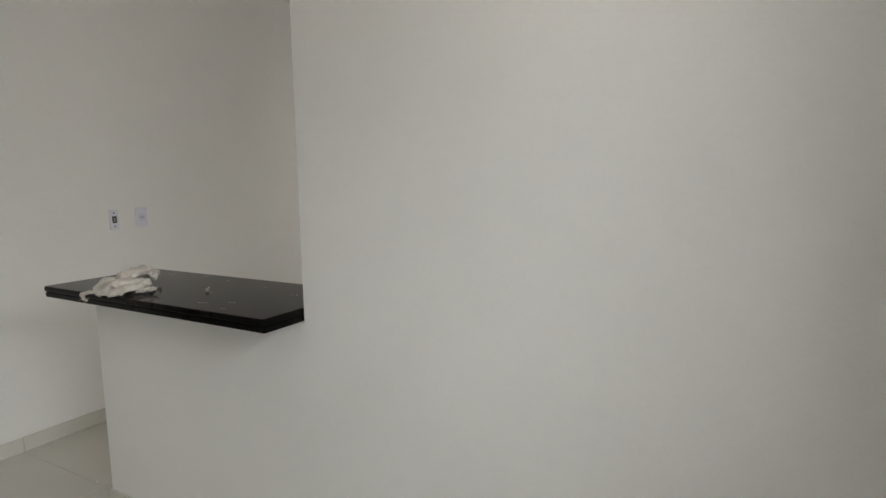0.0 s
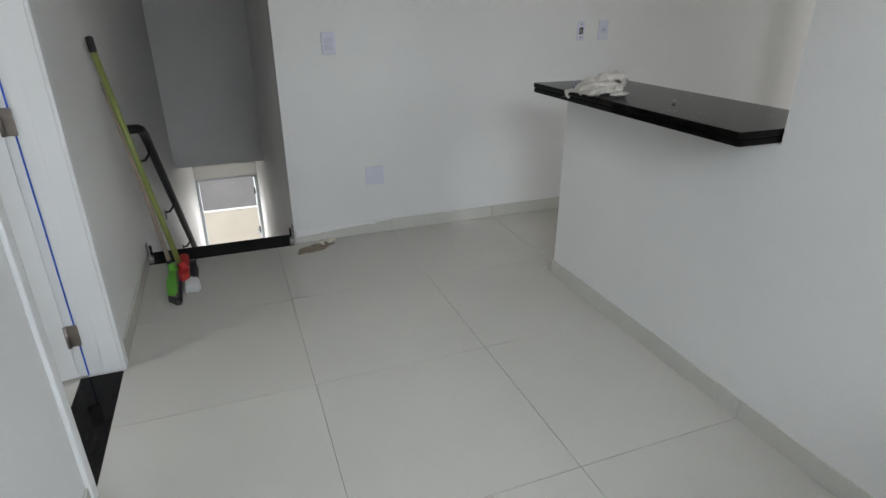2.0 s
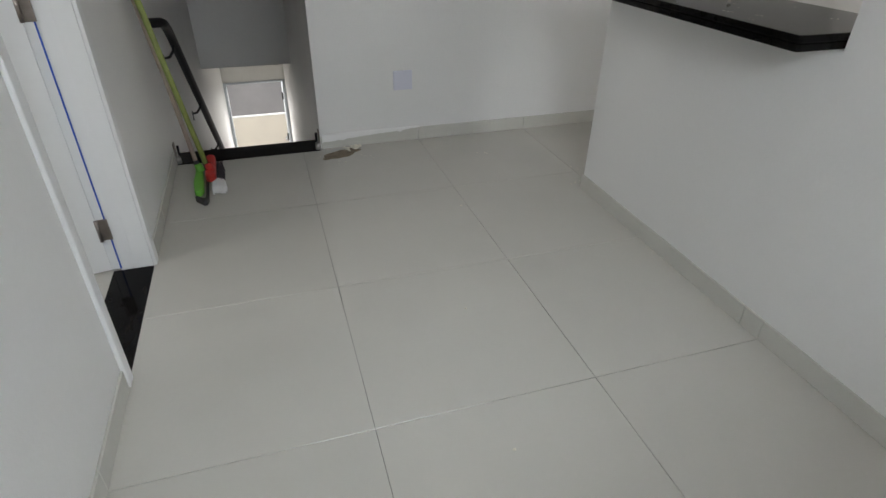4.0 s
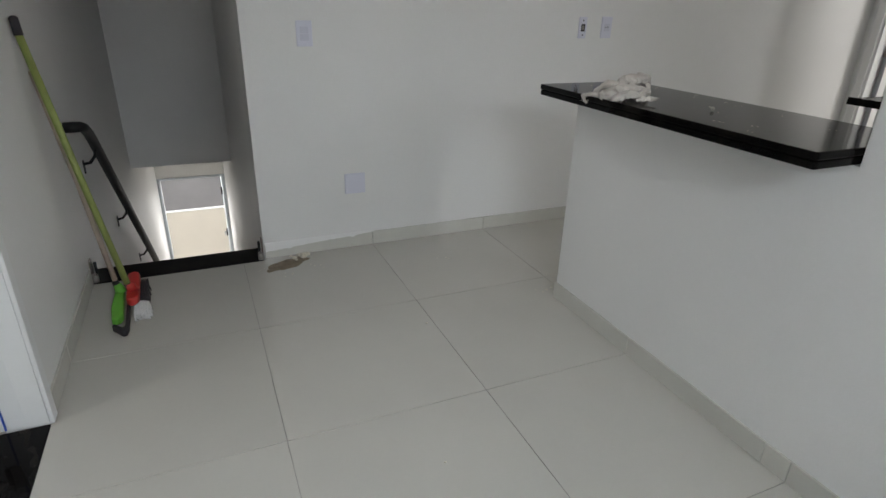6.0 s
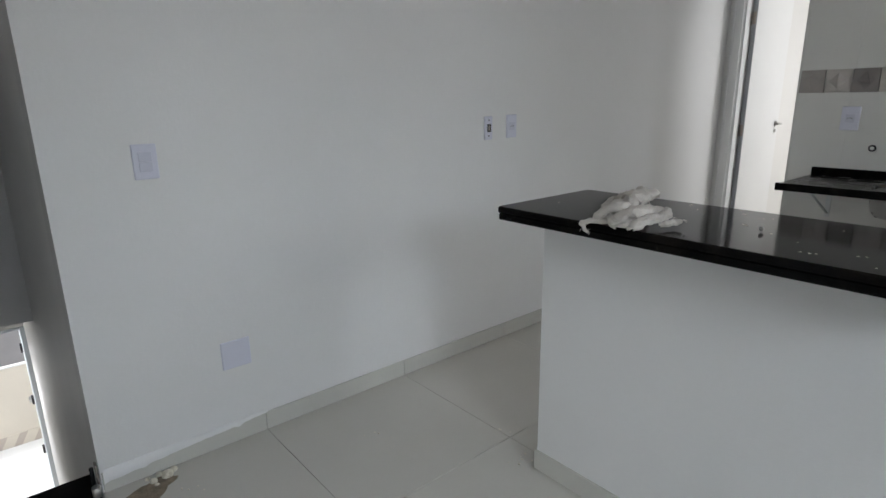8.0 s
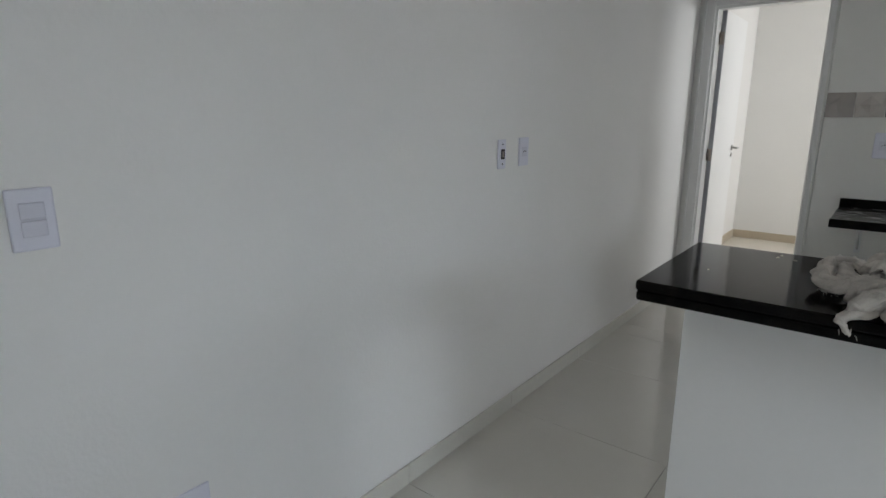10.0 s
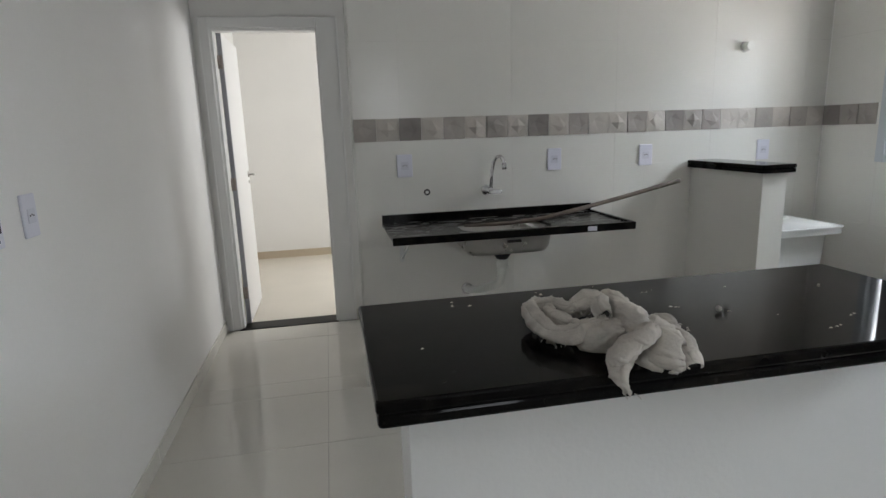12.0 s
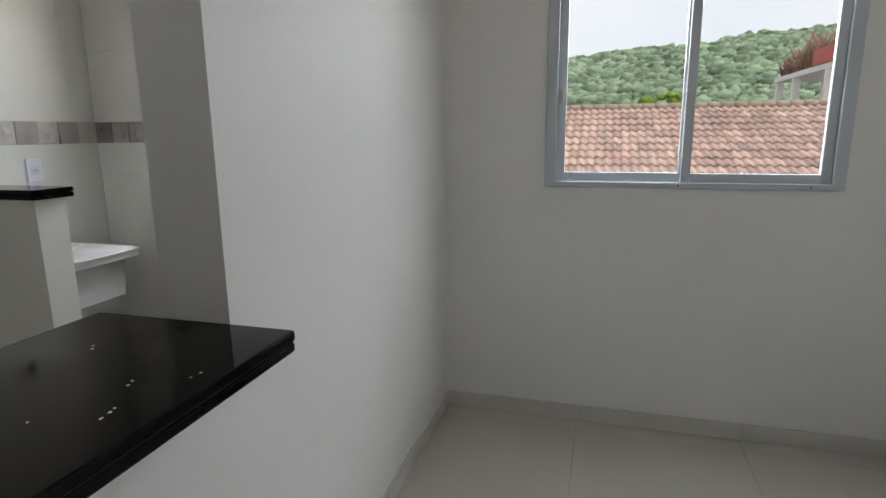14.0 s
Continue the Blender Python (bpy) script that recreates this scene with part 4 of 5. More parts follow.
br = thing("scrub_brush", "red scrubbing brush with white bristles and an olive green pole", "brush", (0.30, -5.10, 0))
part("pole", tube(B(), [(0.318, -5.151, 0.09), (0.313, -5.235, 0.60), (0.305, S_Y + 0.022, 1.16)], 0.0135, 12), M_GREENPOLE, br)
part("pole_ring", tube(B(), [(0.318, -5.147, 0.075), (0.318, -5.153, 0.112)], 0.0165, 14), M_DARK, br, "black ring")
part("pole_grip", tube(B(), [(0.3055, S_Y + 0.0225, 1.155), (0.301, S_Y + 0.018, 1.215), (0.300, S_Y + 0.018, 1.222)], [0.016, 0.0155, 0.008], 14), M_DARK, br, "black grip")
bm = B()
pill = [(0.375 + 0.034 * math.cos(a), -5.137 + 0.026 * math.sin(a)) for a in [radians(v) for v in range(-90, 91, 22)]] + [(0.145 + 0.034 * math.cos(a), -5.145 + 0.026 * math.sin(a)) for a in [radians(v) for v in range(90, 271, 22)]]
prism(bm, pill, 0.036, 0.078, 0.010); tube(bm, [(0.316, -5.137, 0.07), (0.318, -5.149, 0.112)], [0.026, 0.018], 12)
part("block", bm, M_RED, br)
random.seed(11)
bm = B()
for i in range(24):
    for j in range(9):
        x, y = 0.385 + i * 0.0036, -5.129 + j * 0.0065
        tube(bm, [(x, y, 0.050 - abs(j - 4) * 0.002), (x + random.uniform(-.006, .012), y + random.uniform(-.006, .010), 0.024), (x + random.uniform(-.004, .018), y + random.uniform(-.008, .016), 0.001)], 0.0027, 4)
part("bristles", bm, M_BRISTLE, br, "white worn bristles")
bm = B()
for i in range(32):
    for j in range(5):
        x, y = 0.15 + i * 0.0072, -5.123 + j * 0.0085
        tube(bm, [(x, y, 0.046), (x + random.uniform(-.006, .006), y + random.uniform(-.004, .012), 0.001)], 0.003, 4)
part("bristles", bm, M_DARK, br, "dark worn bristles")
for yy, nm in ((-4.535, 1), (S_Y + 0.006, -1)):
    lt = thing("gate_hinge", "small steel gate hinge at the edge of the stair sill", "hinge", (-0.02, yy, 0), "stair gate hinges")
    part("plate", box(B(), -0.030, 0.010, yy - 0.004, yy + 0.004, 0.005, 0.115, 0.002), M_HINGE, lt)
    part("knuckle", tube(B(), [(0.018, yy - nm * 0.012, 0.006), (0.018, yy - nm * 0.012, 0.045)], 0.015, 14), M_STEEL, lt)
    part("pin", tube(B(), [(-0.045, yy - nm * 0.012, 0.005), (-0.045, yy - nm * 0.012, 0.085)], 0.007, 10), M_RAIL, lt)

# ---- cement dust and plaster lumps by the west baseboard ----
dust = thing("cement_spill", "patch of brown cement dust on the pale floor tiles", "debris", (0.12, -4.42, 0.0))
bm = B(); n = 26
c0 = bm.verts.new((0.115, -4.42, 0.0035)); ring = []
for i in range(n):
    a = 6.2832 * i / n
    r = 0.064 * (1 + 0.45 * noise.noise(Vector((math.cos(a) * 2, math.sin(a) * 2, 3))))
    dx, dy = 0.9 * r * math.cos(a), 1.75 * r * math.sin(a)
    ring.append(bm.verts.new((0.115 + dx - dy * 0.35, -4.42 + dy, 0.0006)))
for i in range(n):
    bm.faces.new((c0, ring[i], ring[(i + 1) % n])).smooth = True
part("dust", bm, M_DUST, dust)
lump = thing("plaster_lump", "broken lumps of cream plaster lying against the baseboard", "debris", (0.05, -4.32, 0.0))
random.seed(5)
for x, y, r in ((0.053, -4.325, 0.021), (0.035, -4.300, 0.015), (0.061, -4.378, 0.013), (0.030, -4.350, 0.012), (0.085, -4.37, 0.008), (0.03, -4.39, 0.009)):
    bm = B(); bmesh.ops.create_icosphere(bm, subdivisions=2, radius=r)
    for v in bm.verts:
        v.co = v.co * (1 + 0.5 * noise.noise(v.co * 60 + Vector((x * 99, 0, 0))))
        v.co.z = max(v.co.z * 0.75, -r * 0.35)
    bmesh.ops.translate(bm, vec=(x, y, r * 0.35 + 0.001), verts=bm.verts)
    part("lump", bm, M_PLASTER, lump)

# ---- wall paint run over the top of the west baseboard, grit on the floor ----
bm = B(); n = 70; up, dn = [], []
for i in range(n + 1):
    y = -4.52 + i * 0.61 / n
    fade = min(1, (n - i) / 14)
    up.append(bm.verts.new((0.0100, y, 0.0835)))
    dn.append(bm.verts.new((0.0101, y, 0.0795 - fade * (0.006 + 0.034 * (1 - i / n) ** 1.5 + 0.011 * abs(noise.noise(Vector((y * 14, 2, 0)))) + 0.006 * noise.noise(Vector((y * 45, 5, 0)))))))
bk = [bm.verts.new((0.0003, v.co.y, 0.0870)) for v in up]
for i in range(n):
    bm.faces.new((dn[i], dn[i + 1], up[i + 1], up[i])).smooth = True
    bm.faces.new((up[i], up[i + 1], bk[i + 1], bk[i])).smooth = True
part("paint_smear", bm, M_WALL, wall_west, "white wall paint smeared over the baseboard")
grit = thing("floor_grit", "scattered crumbs of plaster on the pale floor tiles", "debris", (1.7, -4.2, 0), kind="stuff")
random.seed(21)
bm = B()
for gx, gy, gn in ((1.731, -4.205, 2), (2.37, -4.285, 2), (0.945, -3.955, 2), (0.33, -3.62, 3), (0.695, -3.196, 3), (0.86, -3.30, 6), (0.88, -3.24, 4), (0.20, -4.28, 5), (0.24, -4.46, 5), (0.16, -4.56, 4)):
    for k in range(gn):
        r = random.uniform(0.0022, 0.005) if gn > 2 else random.uniform(0.003, 0.0055)
        q = Vector((gx + random.uniform(-.035, .035) * (gn > 2), gy + random.uniform(-.035, .035) * (gn > 2) + k * 0.004, 0.0005 + r * 0.5))
        res = bmesh.ops.create_icosphere(bm, subdivisions=1, radius=r)
        for v in res["verts"]:
            v.co = v.co * (1 + random.uniform(-.3, .3)); v.co.z *= 0.6; v.co += q
part("grit", bm, M_PLASTER, grit)

# ---- outdoors ----
ground = structure("ground", box(B(), E_X + T, 700, -500, 500, -3.3, -3.1), M_EARTH, "bare earth and gardens below the windows", "ground")

# neighbour's tiled roof
RXR, RZR, SL = 18.2, 1.99, 0.42       # ridge, its height, its slope
house = thing("neighbour_house", "low neighbour house under an old terracotta tile roof", "house", (RXR, -4, -3.1))
part("wall", box(B(), 11.8, 24.6, -15, 6.0, -3.1, -0.95), M_WHITEOUT, house)
bm = B()
for sgn in (-1, 1):
    a = [bm.verts.new(p) for p in ((RXR, -15.3, RZR - 0.06), (RXR, 6.3, RZR - 0.06), (RXR + sgn * 7, 6.3, RZR - 0.06 - 7 * SL), (RXR + sgn * 7, -15.3, RZR - 0.06 - 7 * SL))]
    bm.faces.new(a)
roof_deck = part("roof", bm, M_ROOF, house)
bm = B()
n = 5


def roof_tile_mesh(seed):
    bm = B(); rnd = random.Random(seed)
    W_, L_ = 0.203, 0.47
    rows = []
    for i in range(3):
        u = i / 2
        r = []
        for k in range(9):
            a = k / 8
            h = 0.036 * math.sin(math.pi * min(a / 0.62, 1)) if a < 0.62 else -0.016 * math.sin(math.pi * (a - 0.62) / 0.38)
            r.append(((a - 0.5) * W_ * (1.0 + 0.03 * (1 - u)), -L_ / 2 + L_ * u, h * (1.05 - 0.12 * u)))
        rows.append(r)
    top_ = [[bm.verts.new(p) for p in r] for r in rows]
    bot_ = [[bm.verts.new((p[0], p[1], p[2] - 0.024)) for p in r] for r in rows]
    for i in range(2):
        for k in range(8):
            bm.faces.new((top_[i][k], top_[i][k + 1], top_[i + 1][k + 1], top_[i + 1][k])).smooth = True
    for k in range(8):
        bm.faces.new((bot_[0][k], bot_[0][k + 1], top_[0][k + 1], top_[0][k]))
    me = bpy.data.meshes.new("roof_tile"); bm.to_mesh(me); bm.free(); me.materials.append(M_ROOF)
    return me


rt = roof_tile_mesh(1)
random.seed(21)
slope = math.atan(SL)
frame_m = Matrix(((0, math.cos(slope), -math.sin(slope), 0), (-1, 0, 0, 0), (0, math.sin(slope), math.cos(slope), 0), (0, 0, 0, 1)))
count = 0
far_bm = B()
CW, CR = 0.20, 0.40
for row in range(18):
    for col in range(106):
        y = -15.1 + col * CW + 0.012 * noise.noise(Vector((col * .7, row * .9, 0)))
        dist = 0.20 + row * CR
        x = RXR - dist * math.cos(slope); z_ = RZR - dist * math.sin(slope) + 0.016 * noise.noise(Vector((col * .23, row * .4, 4)))
        tilt = Matrix.Rotation(radians(random.uniform(-2.8, 2.8)), 4, "Z") @ Matrix.Rotation(radians(-4.6 + random.uniform(-1.6, 1.0)), 4, "X")
        m = Matrix.Translation((x, y, z_)) @ frame_m @ tilt
        if 1 <= row < 10 and 29 <= col < 62:
            t_ = new("roof_tile", rt); t_.parent = roof_deck; t_.matrix_basis = m
            count += 1
        else:
            o0 = len(far_bm.verts)
            far_bm.from_mesh(rt); far_bm.verts.ensure_lookup_table()
            for v in far_bm.verts[o0:]:
                v.co = m @ v.co
far_t = part("outer_roof_tiles", far_bm, M_ROOF, house); far_t["kind"] = "stuff"
rbm = B()
for k in range(65):
    y = -15.2 + k * 0.33
    tube(rbm, [(RXR, y, RZR + 0.01), (RXR, y + 0.34, RZR + 0.035)], [0.105, 0.088], 12)
part("ridge_tiles", rbm, M_MOSS, house)

# white building with a porch on the hillside
vb = thing("villa", "white concrete house with an open porch and red roof", "house", (31.5, -14, -3.1))
bm = B()
box(bm, 26.0, 35.3, -17, -14.6, -3.1, 3.9); box(bm, 26.0, 35.3, -14.6, -12.5, -3.1, 1.3)
part("wall", bm, M_WHITEOUT, vb)
bm = B(); box(bm, 26.0, 35.4, -14.6, -12.45, 3.72, 3.95, 0.01); part("porch_slab", bm, M_WHITEOUT, vb)
for x in (28.15, 32.4, 35.05):
    part("post", box(B(), x - 0.16, x + 0.16, -12.80, -12.5, 1.3, 3.72, 0.01), M_WHITEOUT, vb)
for x in (27.6, 29.4, 31.2):
    wv = part("window", box(B(), x - 0.42, x + 0.42, -14.6, -14.57, 1.9, 3.2), M_WHITEOUT, vb)
    part("pane", box(B(), x - 0.36, x - 0.03, -14.57, -14.56, 1.96, 3.14), M_DARK, wv); part("pane", box(B(), x + 0.03, x + 0.36, -14.57, -14.56, 1.96, 3.14), M_DARK, wv)
bm = B(); v = [bm.verts.new(p) for p in ((25.5, -12.4, 4.5), (29.9, -12.4, 4.35), (29.9, -17, 5.4), (25.5, -17, 5.5))]
f = bm.faces.new(v); bmesh.ops.solidify(bm, geom=[f], thickness=0.18); part("roof", bm, M_REDROOF, vb)
part("roof_edge", box(B(), 25.5, 29.5, -12.5, -12.38, 3.96, 4.58, 0.02), M_REDROOF, vb)
random.seed(31)
brush = thing("rusty_shrub", "reddish brown leafless shrubs on the porch roof of the white house", "plant", (32.5, -13.4, 3.95))
bm = B()
for i in range(420):
    x, y = random.uniform(30.4, 35.2), random.uniform(-14.4, -12.7)
    h = random.uniform(0.5, 1.5) * (1.25 - 0.12 * abs(x - 31))
    p = Vector((x, y, 3.95)); tube(bm, [p, p + Vector((random.uniform(-.2, .2), random.uniform(-.2, .2), h * .6)), p + Vector((random.uniform(-.5, .5), random.uniform(-.5, .5), h))], [.05, .045, .01], 4)
part("stems", bm, M_RUST, brush)

# side wing of the building outside the kitchen window
wing = thing("side_wing", "grey-pink outer wall of the next building with thin white courses", "wall", (4.35, -0.9, -3.1), kind="structure")
part("wing_wall", box(B(), E_X + T + 0.001, 4.84, -1.0, -0.8, -3.1, 4.5), mat("grey pink render", (0.46, 0.41, 0.40), 0.8, vary=0.06), wing)
for z in (-0.05, 0.35, 0.75, 1.15, 1.55, 1.95, 2.35, 2.75):
    part("course", box(B(), E_X + T + 0.001, 4.845, -1.008, -1.0005, z - 0.008, z + 0.008), M_WHITEOUT, wing)


# ---- wooded hill ----
def ratio(u):
    return float(np.interp(u, [-0.6, -0.326, -0.25, -0.143, -0.10, 0.062, 0.15, 0.6, 1.4], [0.150, 0.152, 0.148, 0.136, 0.131, 0.119, 0.112, 0.10, 0.09]))


rng = np.random.default_rng(7)
EX, EY = 1.17, -3.97


def hill_z(d, u):
    top_ = 1.37 + ratio(u) * 200 - 3.2
    t_ = min(max((d - 62) / 138, 0), 1)
    return -3.1 + (top_ + 3.1) * (t_ ** 0.85) + 2.0 * noise.noise(Vector((d * .03, u * 8, 1)))


bm = B()
us = [(-0.75 + k * 0.05) for k in range(45)]; ds = [55, 70, 90, 110, 130, 150, 170, 190, 200, 215, 260]
g = [[bm.verts.new((EX + d, EY + u * d, (hill_z(d, u) if 62 < d <= 200 else (-3.4 if d <= 62 else hill_z(200, u) - (d - 200) * 0.35)))) for u in us] for d in ds]
for a, b in zip(g, g[1:]):
    for k in range(len(us) - 1):
        bm.faces.new((a[k], a[k + 1], b[k + 1], b[k])).smooth = True
hill = tagged(part("hillside", bm, M_EARTH), "wooded hillside rising behind the roofs", "hill", kind="structure")


def crowns(name, centres, radii, sub, material, seed):
    b0 = B(); bmesh.ops.create_icosphere(b0, subdivisions=sub, radius=1.0)
    b0.verts.ensure_lookup_table()
    V = np.array([v.co[:] for v in b0.verts]); F = np.array([[v.index for v in f.verts] for f in b0.faces]); b0.free()
    r_ = np.random.default_rng(seed)
    n_, nv = len(centres), len(V)
    C = np.asarray(centres); R = np.asarray(radii)
    ph = r_.uniform(0, 6.28, (n_, 3, 3))
    d_ = np.ones((n_, nv))
    for k, (fq, am) in enumerate(((3.2, .16), (6.5, .12), (11, .07))):
        d_ += am * np.sin(fq * V[None, :, 0] + ph[:, k, 0:1]) * np.sin(fq * V[None, :, 1] + ph[:, k, 1:2] + V[None, :, 2] * fq) * 1.6
    d_ += r_.uniform(-.15, .15, (n_, nv))
    P = C[:, None, :] + V[None] * d_[..., None] * R[:, None, None] * np.array([1, 1, .82])
    faces = (F[None] + (np.arange(n_) * nv)[:, None, None]).reshape(-1, 3)
    me = bpy.data.meshes.new(name)
    me.vertices.add(n_ * nv); me.vertices.foreach_set("co", P.reshape(-1))
    me.loops.add(faces.size); me.loops.foreach_set("vertex_index", faces.reshape(-1))
    me.polygons.add(len(faces)); me.polygons.foreach_set("loop_start", np.arange(len(faces)) * 3)
    me.update(calc_edges=True); me.materials.append(material)
    return new(name, me)


cs, rs = [], []
for i in range(20500):
    u = rng.uniform(-0.46, 0.20) if i < 19300 else rng.uniform(0.3, 1.2)
    d = 62 + 138 * rng.uniform(0, 1) ** 0.75
    r = rng.uniform(0.6, 1.75) ** 1.1 * (0.22 + 0.8 * d / 200)
    cs.append((EX + d, EY + u * d, hill_z(d, u) + r * rng.uniform(0.3, 1.1))); rs.append(r)
tagged(crowns("hill_forest", cs, rs, 2, M_HAZELEAF, 3), "dense green forest covering the hill", "trees", kind="stuff")
cs, rs = [], []
for i in range(60):
    u = rng.choice([-0.075, -0.11, -0.13, 0.79, 0.74]) + rng.uniform(-.012, .012)
    d = 45 if u < 0.5 else 30
    cs.append((EX + d, EY + u * d, 1.37 + 0.050 * d + rng.uniform(-2.2, 0.25) if u < .5 else 1.37 + rng.uniform(-3, 0.4))); rs.append(rng.uniform(.25, .6))
tagged(crowns("bright_shrubs", cs, rs, 3, M_YELLOWLEAF, 5), "bright yellow-green shrubs just behind the tiled roof", "plant", kind="stuff")

# ---- tiles of floors and walls ----
TX, TY, GY = 0.7285, 0.721, -3.197
G = 0.0022
tile_cache = {}


def floor_tile(x0, x1, y0, y1):
    key = (round(x1 - x0, 3), round(y1 - y0, 3))
    if key not in tile_cache:
        bm = B(); box(bm, -key[0] / 2, key[0] / 2, -key[1] / 2, key[1] / 2, -0.0085, 0.0, 0.0006, 1)
        me = bpy.data.meshes.new("floor_tile"); bm.to_mesh(me); bm.free(); me.materials.append(M_FLOOR); tile_cache[key] = me
    child("floor_tile", tile_cache[key], floor, ((x0 + x1) / 2, (y0 + y1) / 2, 0))


for X0, X1, Y0, Y1 in ((0.0, E_X, S_Y, K_Y + 0.004), (0.0, 2.62, K_Y + 0.004, -0.031)):
    for i in range(6):
        for j in range(-4, 6):
            a, b = max(i * TX, X0), min((i + 1) * TX, X1)
            c, d = max(GY + j * TY, Y0), min(GY + (j + 1) * TY, Y1)
            if a < 0.03 and c < -4.53 and d <= -4.4:
                a = 0.031
            if b - a > 0.02 and d - c > 0.02:
                if i == 0 and c < -4.528 < d:
                    notch = [(0.032, c + G / 2), (b - G / 2, c + G / 2), (b - G / 2, d - G / 2), (0.001, d - G / 2), (0.001, -4.5295), (0.032, -4.5295)]
                    part("floor_tile", prism(B(), notch, -0.0085, 0.0), M_FLOOR, floor)
                else:
                    floor_tile(a + G / 2, b - G / 2, c + G / 2, d - G / 2)

BH, BT = 0.080, 0.009


def skirting(parent, axis, fixed, sign, a, b, origin, step, nm="baseboard_tile"):
    k0 = math.floor((a - origin) / step)
    for k in range(k0, k0 + 12):
        p, q = max(a, origin + k * step), min(b, origin + (k + 1) * step)
        if q - p < 0.01:
            continue
        bm = B()
        u0, u1 = p + 0.0012, q - 0.0012
        f0, f1 = (fixed + 0.0003, fixed + BT) if sign > 0 else (fixed - BT, fixed - 0.0003)
        if axis == "x":
            box(bm, u0, u1, f0, f1, 0.0005, BH, 0.0015, 1)
        else:
            box(bm, f0, f1, u0, u1, 0.0005, BH, 0.0015, 1)
        part(nm, bm, M_BASE, parent)


skirting(wall_west, "y", 0.0, 1, -4.525, -0.018, GY, TY)
skirting(wall_south, "x", S_Y, 1, 0.035, 1.046, 0.0, TX)
skirting(wall_south, "x", S_Y, 1, 1.816, E_X, 0.0, TX)
skirting(bpy.data.objects["bar_half_wall"], "x", P_Y, -1, BX0 - BT, BX1, 0.0, TX)
skirting(bpy.data.objects["wall_partition"], "x", P_Y, -1, BX1, E_X - BT, 0.0, TX)
skirting(bpy.data.objects["bar_half_wall"], "y", BX0, -1, P_Y + 0.001, P_Y + BTH, -9, 20)
skirting(wall_east, "y", E_X, -1, S_Y + BT, P_Y - 0.001, GY, TY)
skirting(bpy.data.objects["wall_passage_end"], "x", 0.0, -1, R_X - 0.010, 2.6, 0.0, TX)

# glazed tiles, kitchen wall and the kitchen side of the window wall
ZB, ZS = 1.341, 1.456
zrows = [0.0, 0.041, 0.416, 0.791, 1.166, ZB]
zrows2 = [ZS, 1.831, 2.206, CEIL]


def wall_tiles(parent, along, fixed, a, b, origin, step, window=None):
    cells = [(z0, z1) for z0, z1 in zip(zrows, zrows[1:])] + [(z0, z1) for z0, z1 in zip(zrows2, zrows2[1:])]
    k0 = math.floor((a - origin) / step)
    for k in range(k0, k0 + 9):
        p, q = max(a, origin + k * step), min(b, origin + (k + 1) * step)
        if q - p < 0.01:
            continue
        for z0, z1 in cells:
            spans = [(p, q, z0, z1)]
            if window:
                w0, w1, v0, v1 = window
                out = []
                for (s0, s1, t0, t1) in spans:
                    if s1 <= w0 or s0 >= w1 or t1 <= v0 or t0 >= v1:
                        out.append((s0, s1, t0, t1)); continue
                    if s0 < w0: out.append((s0, w0, t0, t1))
                    if s1 > w1: out.append((w1, s1, t0, t1))
                    m0, m1 = max(s0, w0), min(s1, w1)
                    if t0 < v0: out.append((m0, m1, t0, v0))
                    if t1 > v1: out.append((m0, m1, v1, t1))
                spans = out
            for s0, s1, t0, t1 in spans:
                if s1 - s0 < 0.004 or t1 - t0 < 0.004:
                    continue
                g_ = 0.00025
                bm = B()
                if along == "x":
                    box(bm, s0 + g_, s1 - g_, fixed, fixed + 0.0078, t0 + g_, t1 - g_, 0.0004, 1)
                    rot = Matrix.Translation(((s0 + s1) / 2, fixed, (t0 + t1) / 2)) @ Matrix.Rotation(radians(random.uniform(-.06, .06)), 4, "Z") @ Matrix.Rotation(radians(random.uniform(-.06, .06)), 4, "X")
                else:
                    box(bm, fixed - 0.0040, fixed - 0.0002, s0 + g_, s1 - g_, t0 + g_, t1 - g_, 0.0004, 1)
                    rot = Matrix.Translation((fixed, (s0 + s1) / 2, (t0 + t1) / 2))
                bmesh.ops.transform(bm, matrix=rot @ Matrix.Translation(-rot.translation), verts=bm.verts)
                part("wall_tile", bm, M_WTILE, parent)


random.seed(17)
wall_tiles(wall_kitchen, "x", K_Y, R_X, E_X, 0.0, 0.60)
wall_tiles(wall_east, "y", E_X, P_Y + 0.162, K_Y - 0.001, K_Y - 0.01, 0.60, (KY0 - 0.021, KY1 + 0.021, KZ0 + 0.009, KZ1 + 0.021))
part("tile_edge_trim", box(B(), R_X - 0.012, R_X - 0.0005, K_Y + 0.001, K_Y + 0.02, 0, CEIL - 0.001, 0.003), M_PVC, wall_kitchen)


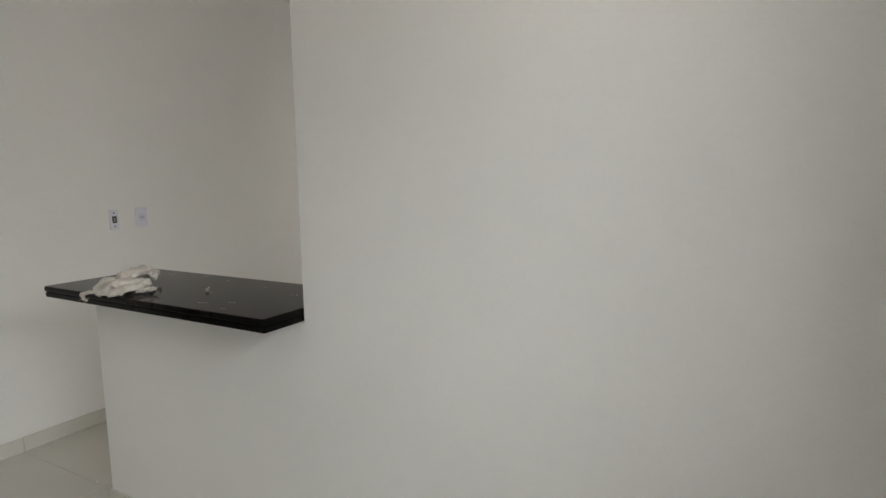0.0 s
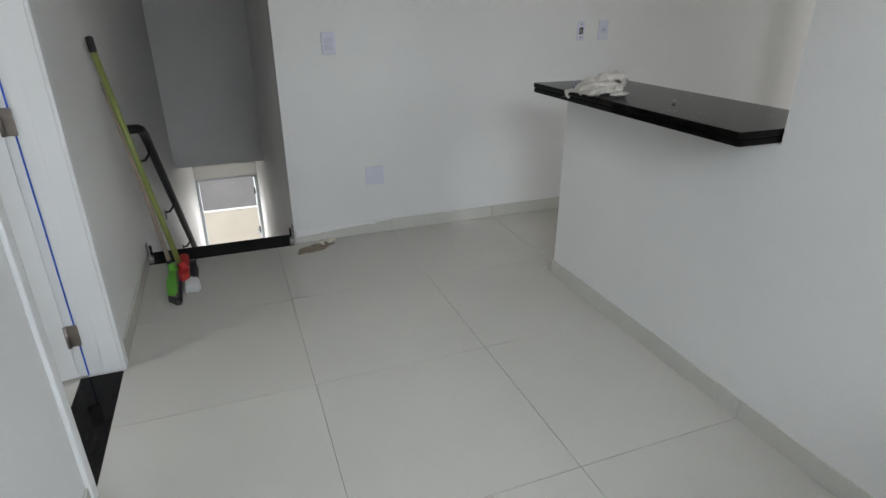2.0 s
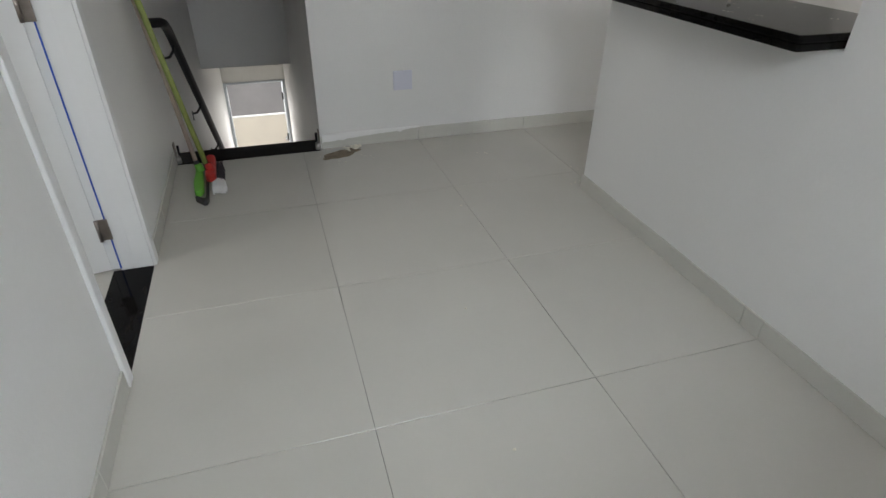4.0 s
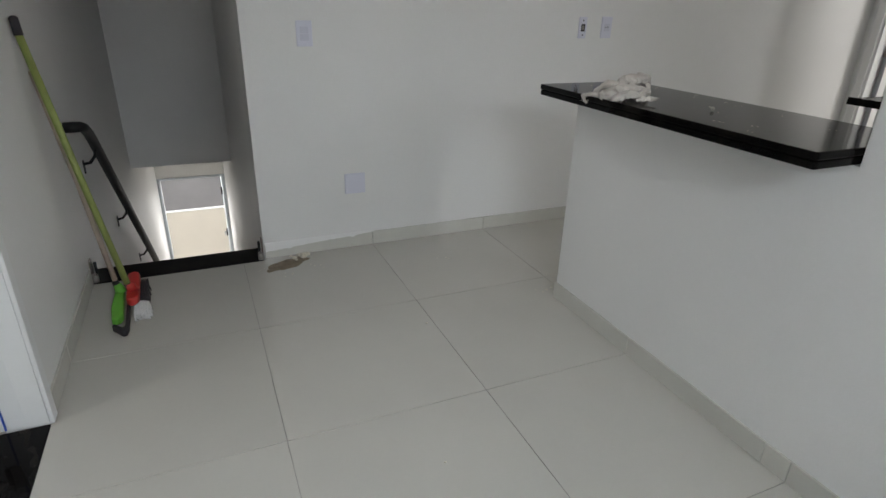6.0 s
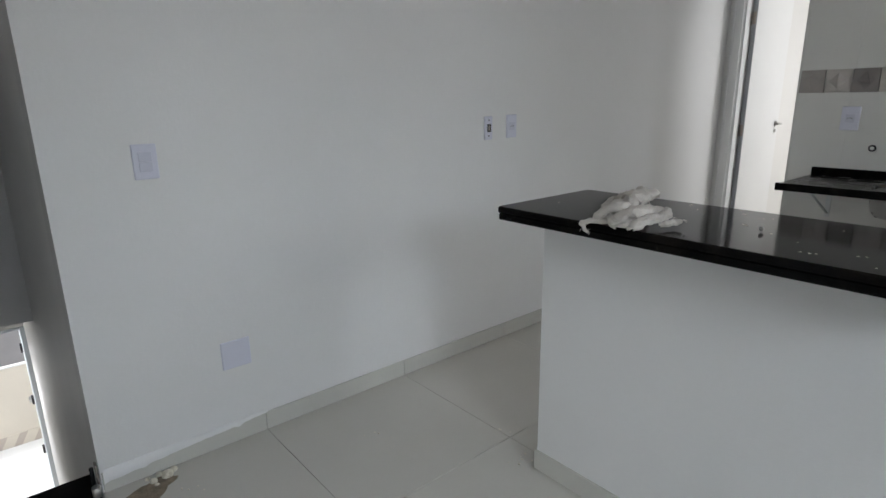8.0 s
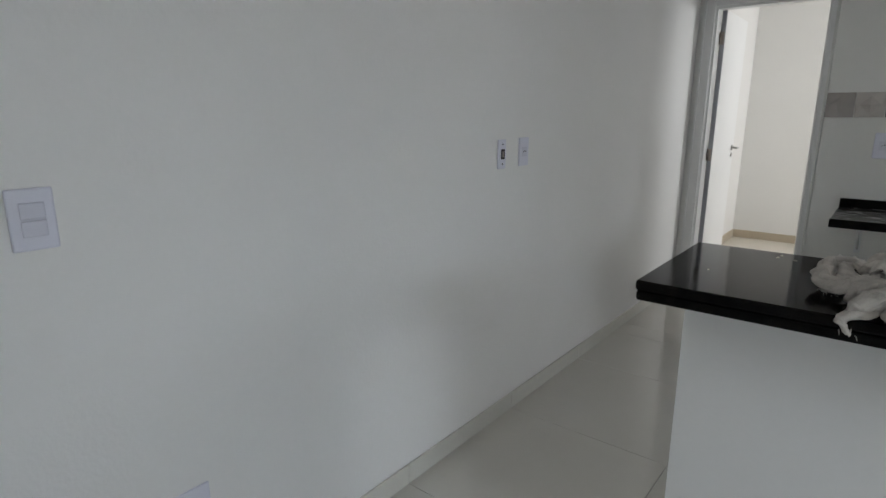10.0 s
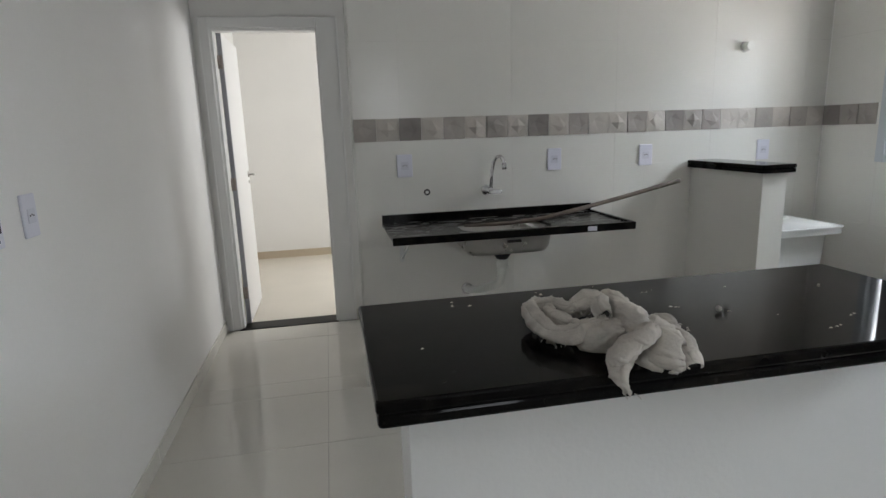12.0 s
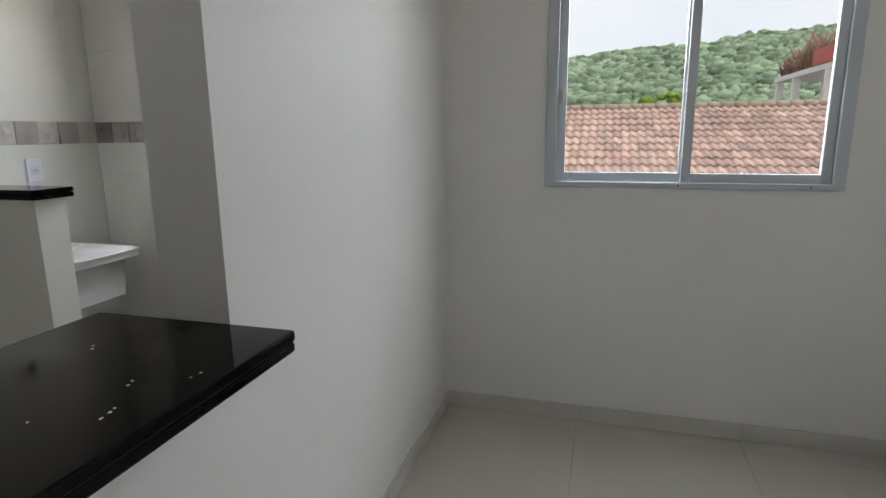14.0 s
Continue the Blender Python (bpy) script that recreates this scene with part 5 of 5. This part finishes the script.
def relief_mesh(kind_, mt):
    S = 0.1135
    pts = {"pyr": (0.0, 0.0, 0.016), "off": (0.024, -0.018, 0.017), "dish": (-0.02, 0.02, -0.004)}[kind_]
    bm = B(); h = S / 2
    base = [bm.verts.new((sx * h, 0, sz * h)) for sx, sz in ((-1, -1), (1, -1), (1, 1), (-1, 1))]
    rim = [bm.verts.new((sx * h, -0.006 - dy, sz * h)) for (sx, sz), dy in zip(((-1, -1), (1, -1), (1, 1), (-1, 1)), {"pyr": (0, 0, 0, 0), "off": (0, .006, .001, .004), "dish": (.008, .002, .008, .001)}[kind_])]
    mids = []
    for i in range(4):
        m = (rim[i].co + rim[(i + 1) % 4].co) / 2
        mids.append(bm.verts.new((m.x * 0.72, m.y - (0.004 if kind_ != "dish" else -0.001), m.z * 0.72)))
    ap = bm.verts.new((pts[0], -0.008 - pts[2], pts[1]))
    for i in range(4):
        j = (i + 1) % 4
        bm.faces.new((base[i], base[j], rim[j], rim[i]))
        bm.faces.new((rim[i], rim[j], mids[i])); bm.faces.new((rim[j], mids[j], mids[i])); bm.faces.new((mids[i], mids[j], ap))
    bmesh.ops.recalc_face_normals(bm, faces=bm.faces)
    me = bpy.data.meshes.new("relief_tile"); bm.to_mesh(me); bm.free(); me.materials.append(mt)
    return me


RM = {(k, c): relief_mesh(k, M_DIAM[c]) for k in ("pyr", "off", "dish") for c in range(3)}
SEQ = [("dish", 1), ("pyr", 0), ("dish", 2), ("off", 0), ("dish", 1), ("pyr", 0), ("off", 1), ("pyr", 0), ("dish", 2), ("off", 0), ("dish", 1), ("dish", 0), ("pyr", 0), ("dish", 1), ("off", 0), ("dish", 2), ("pyr", 1), ("off", 1), ("dish", 0), ("pyr", 0), ("off", 1), ("pyr", 0), ("dish", 1), ("off", 0), ("dish", 2)]
zc = (ZB + ZS) / 2
n_rel = int((E_X - R_X) / 0.1143)
for i in range(n_rel):
    x = R_X + 0.058 + i * (E_X - R_X - 0.004) / n_rel
    child("relief_tile", RM[SEQ[i % len(SEQ)]], wall_kitchen, (x, K_Y + 0.004, zc), Matrix.Rotation(radians(180 if i % 4 == 2 else 0), 4, "Y"))
for i, k in enumerate((("dish", 2), ("off", 1), ("pyr", 1))):
    child("relief_tile", RM[k], wall_east, (E_X + 0.002, K_Y - 0.060 - i * 0.1143, zc), Matrix.Rotation(radians(-90), 4, "Z"))
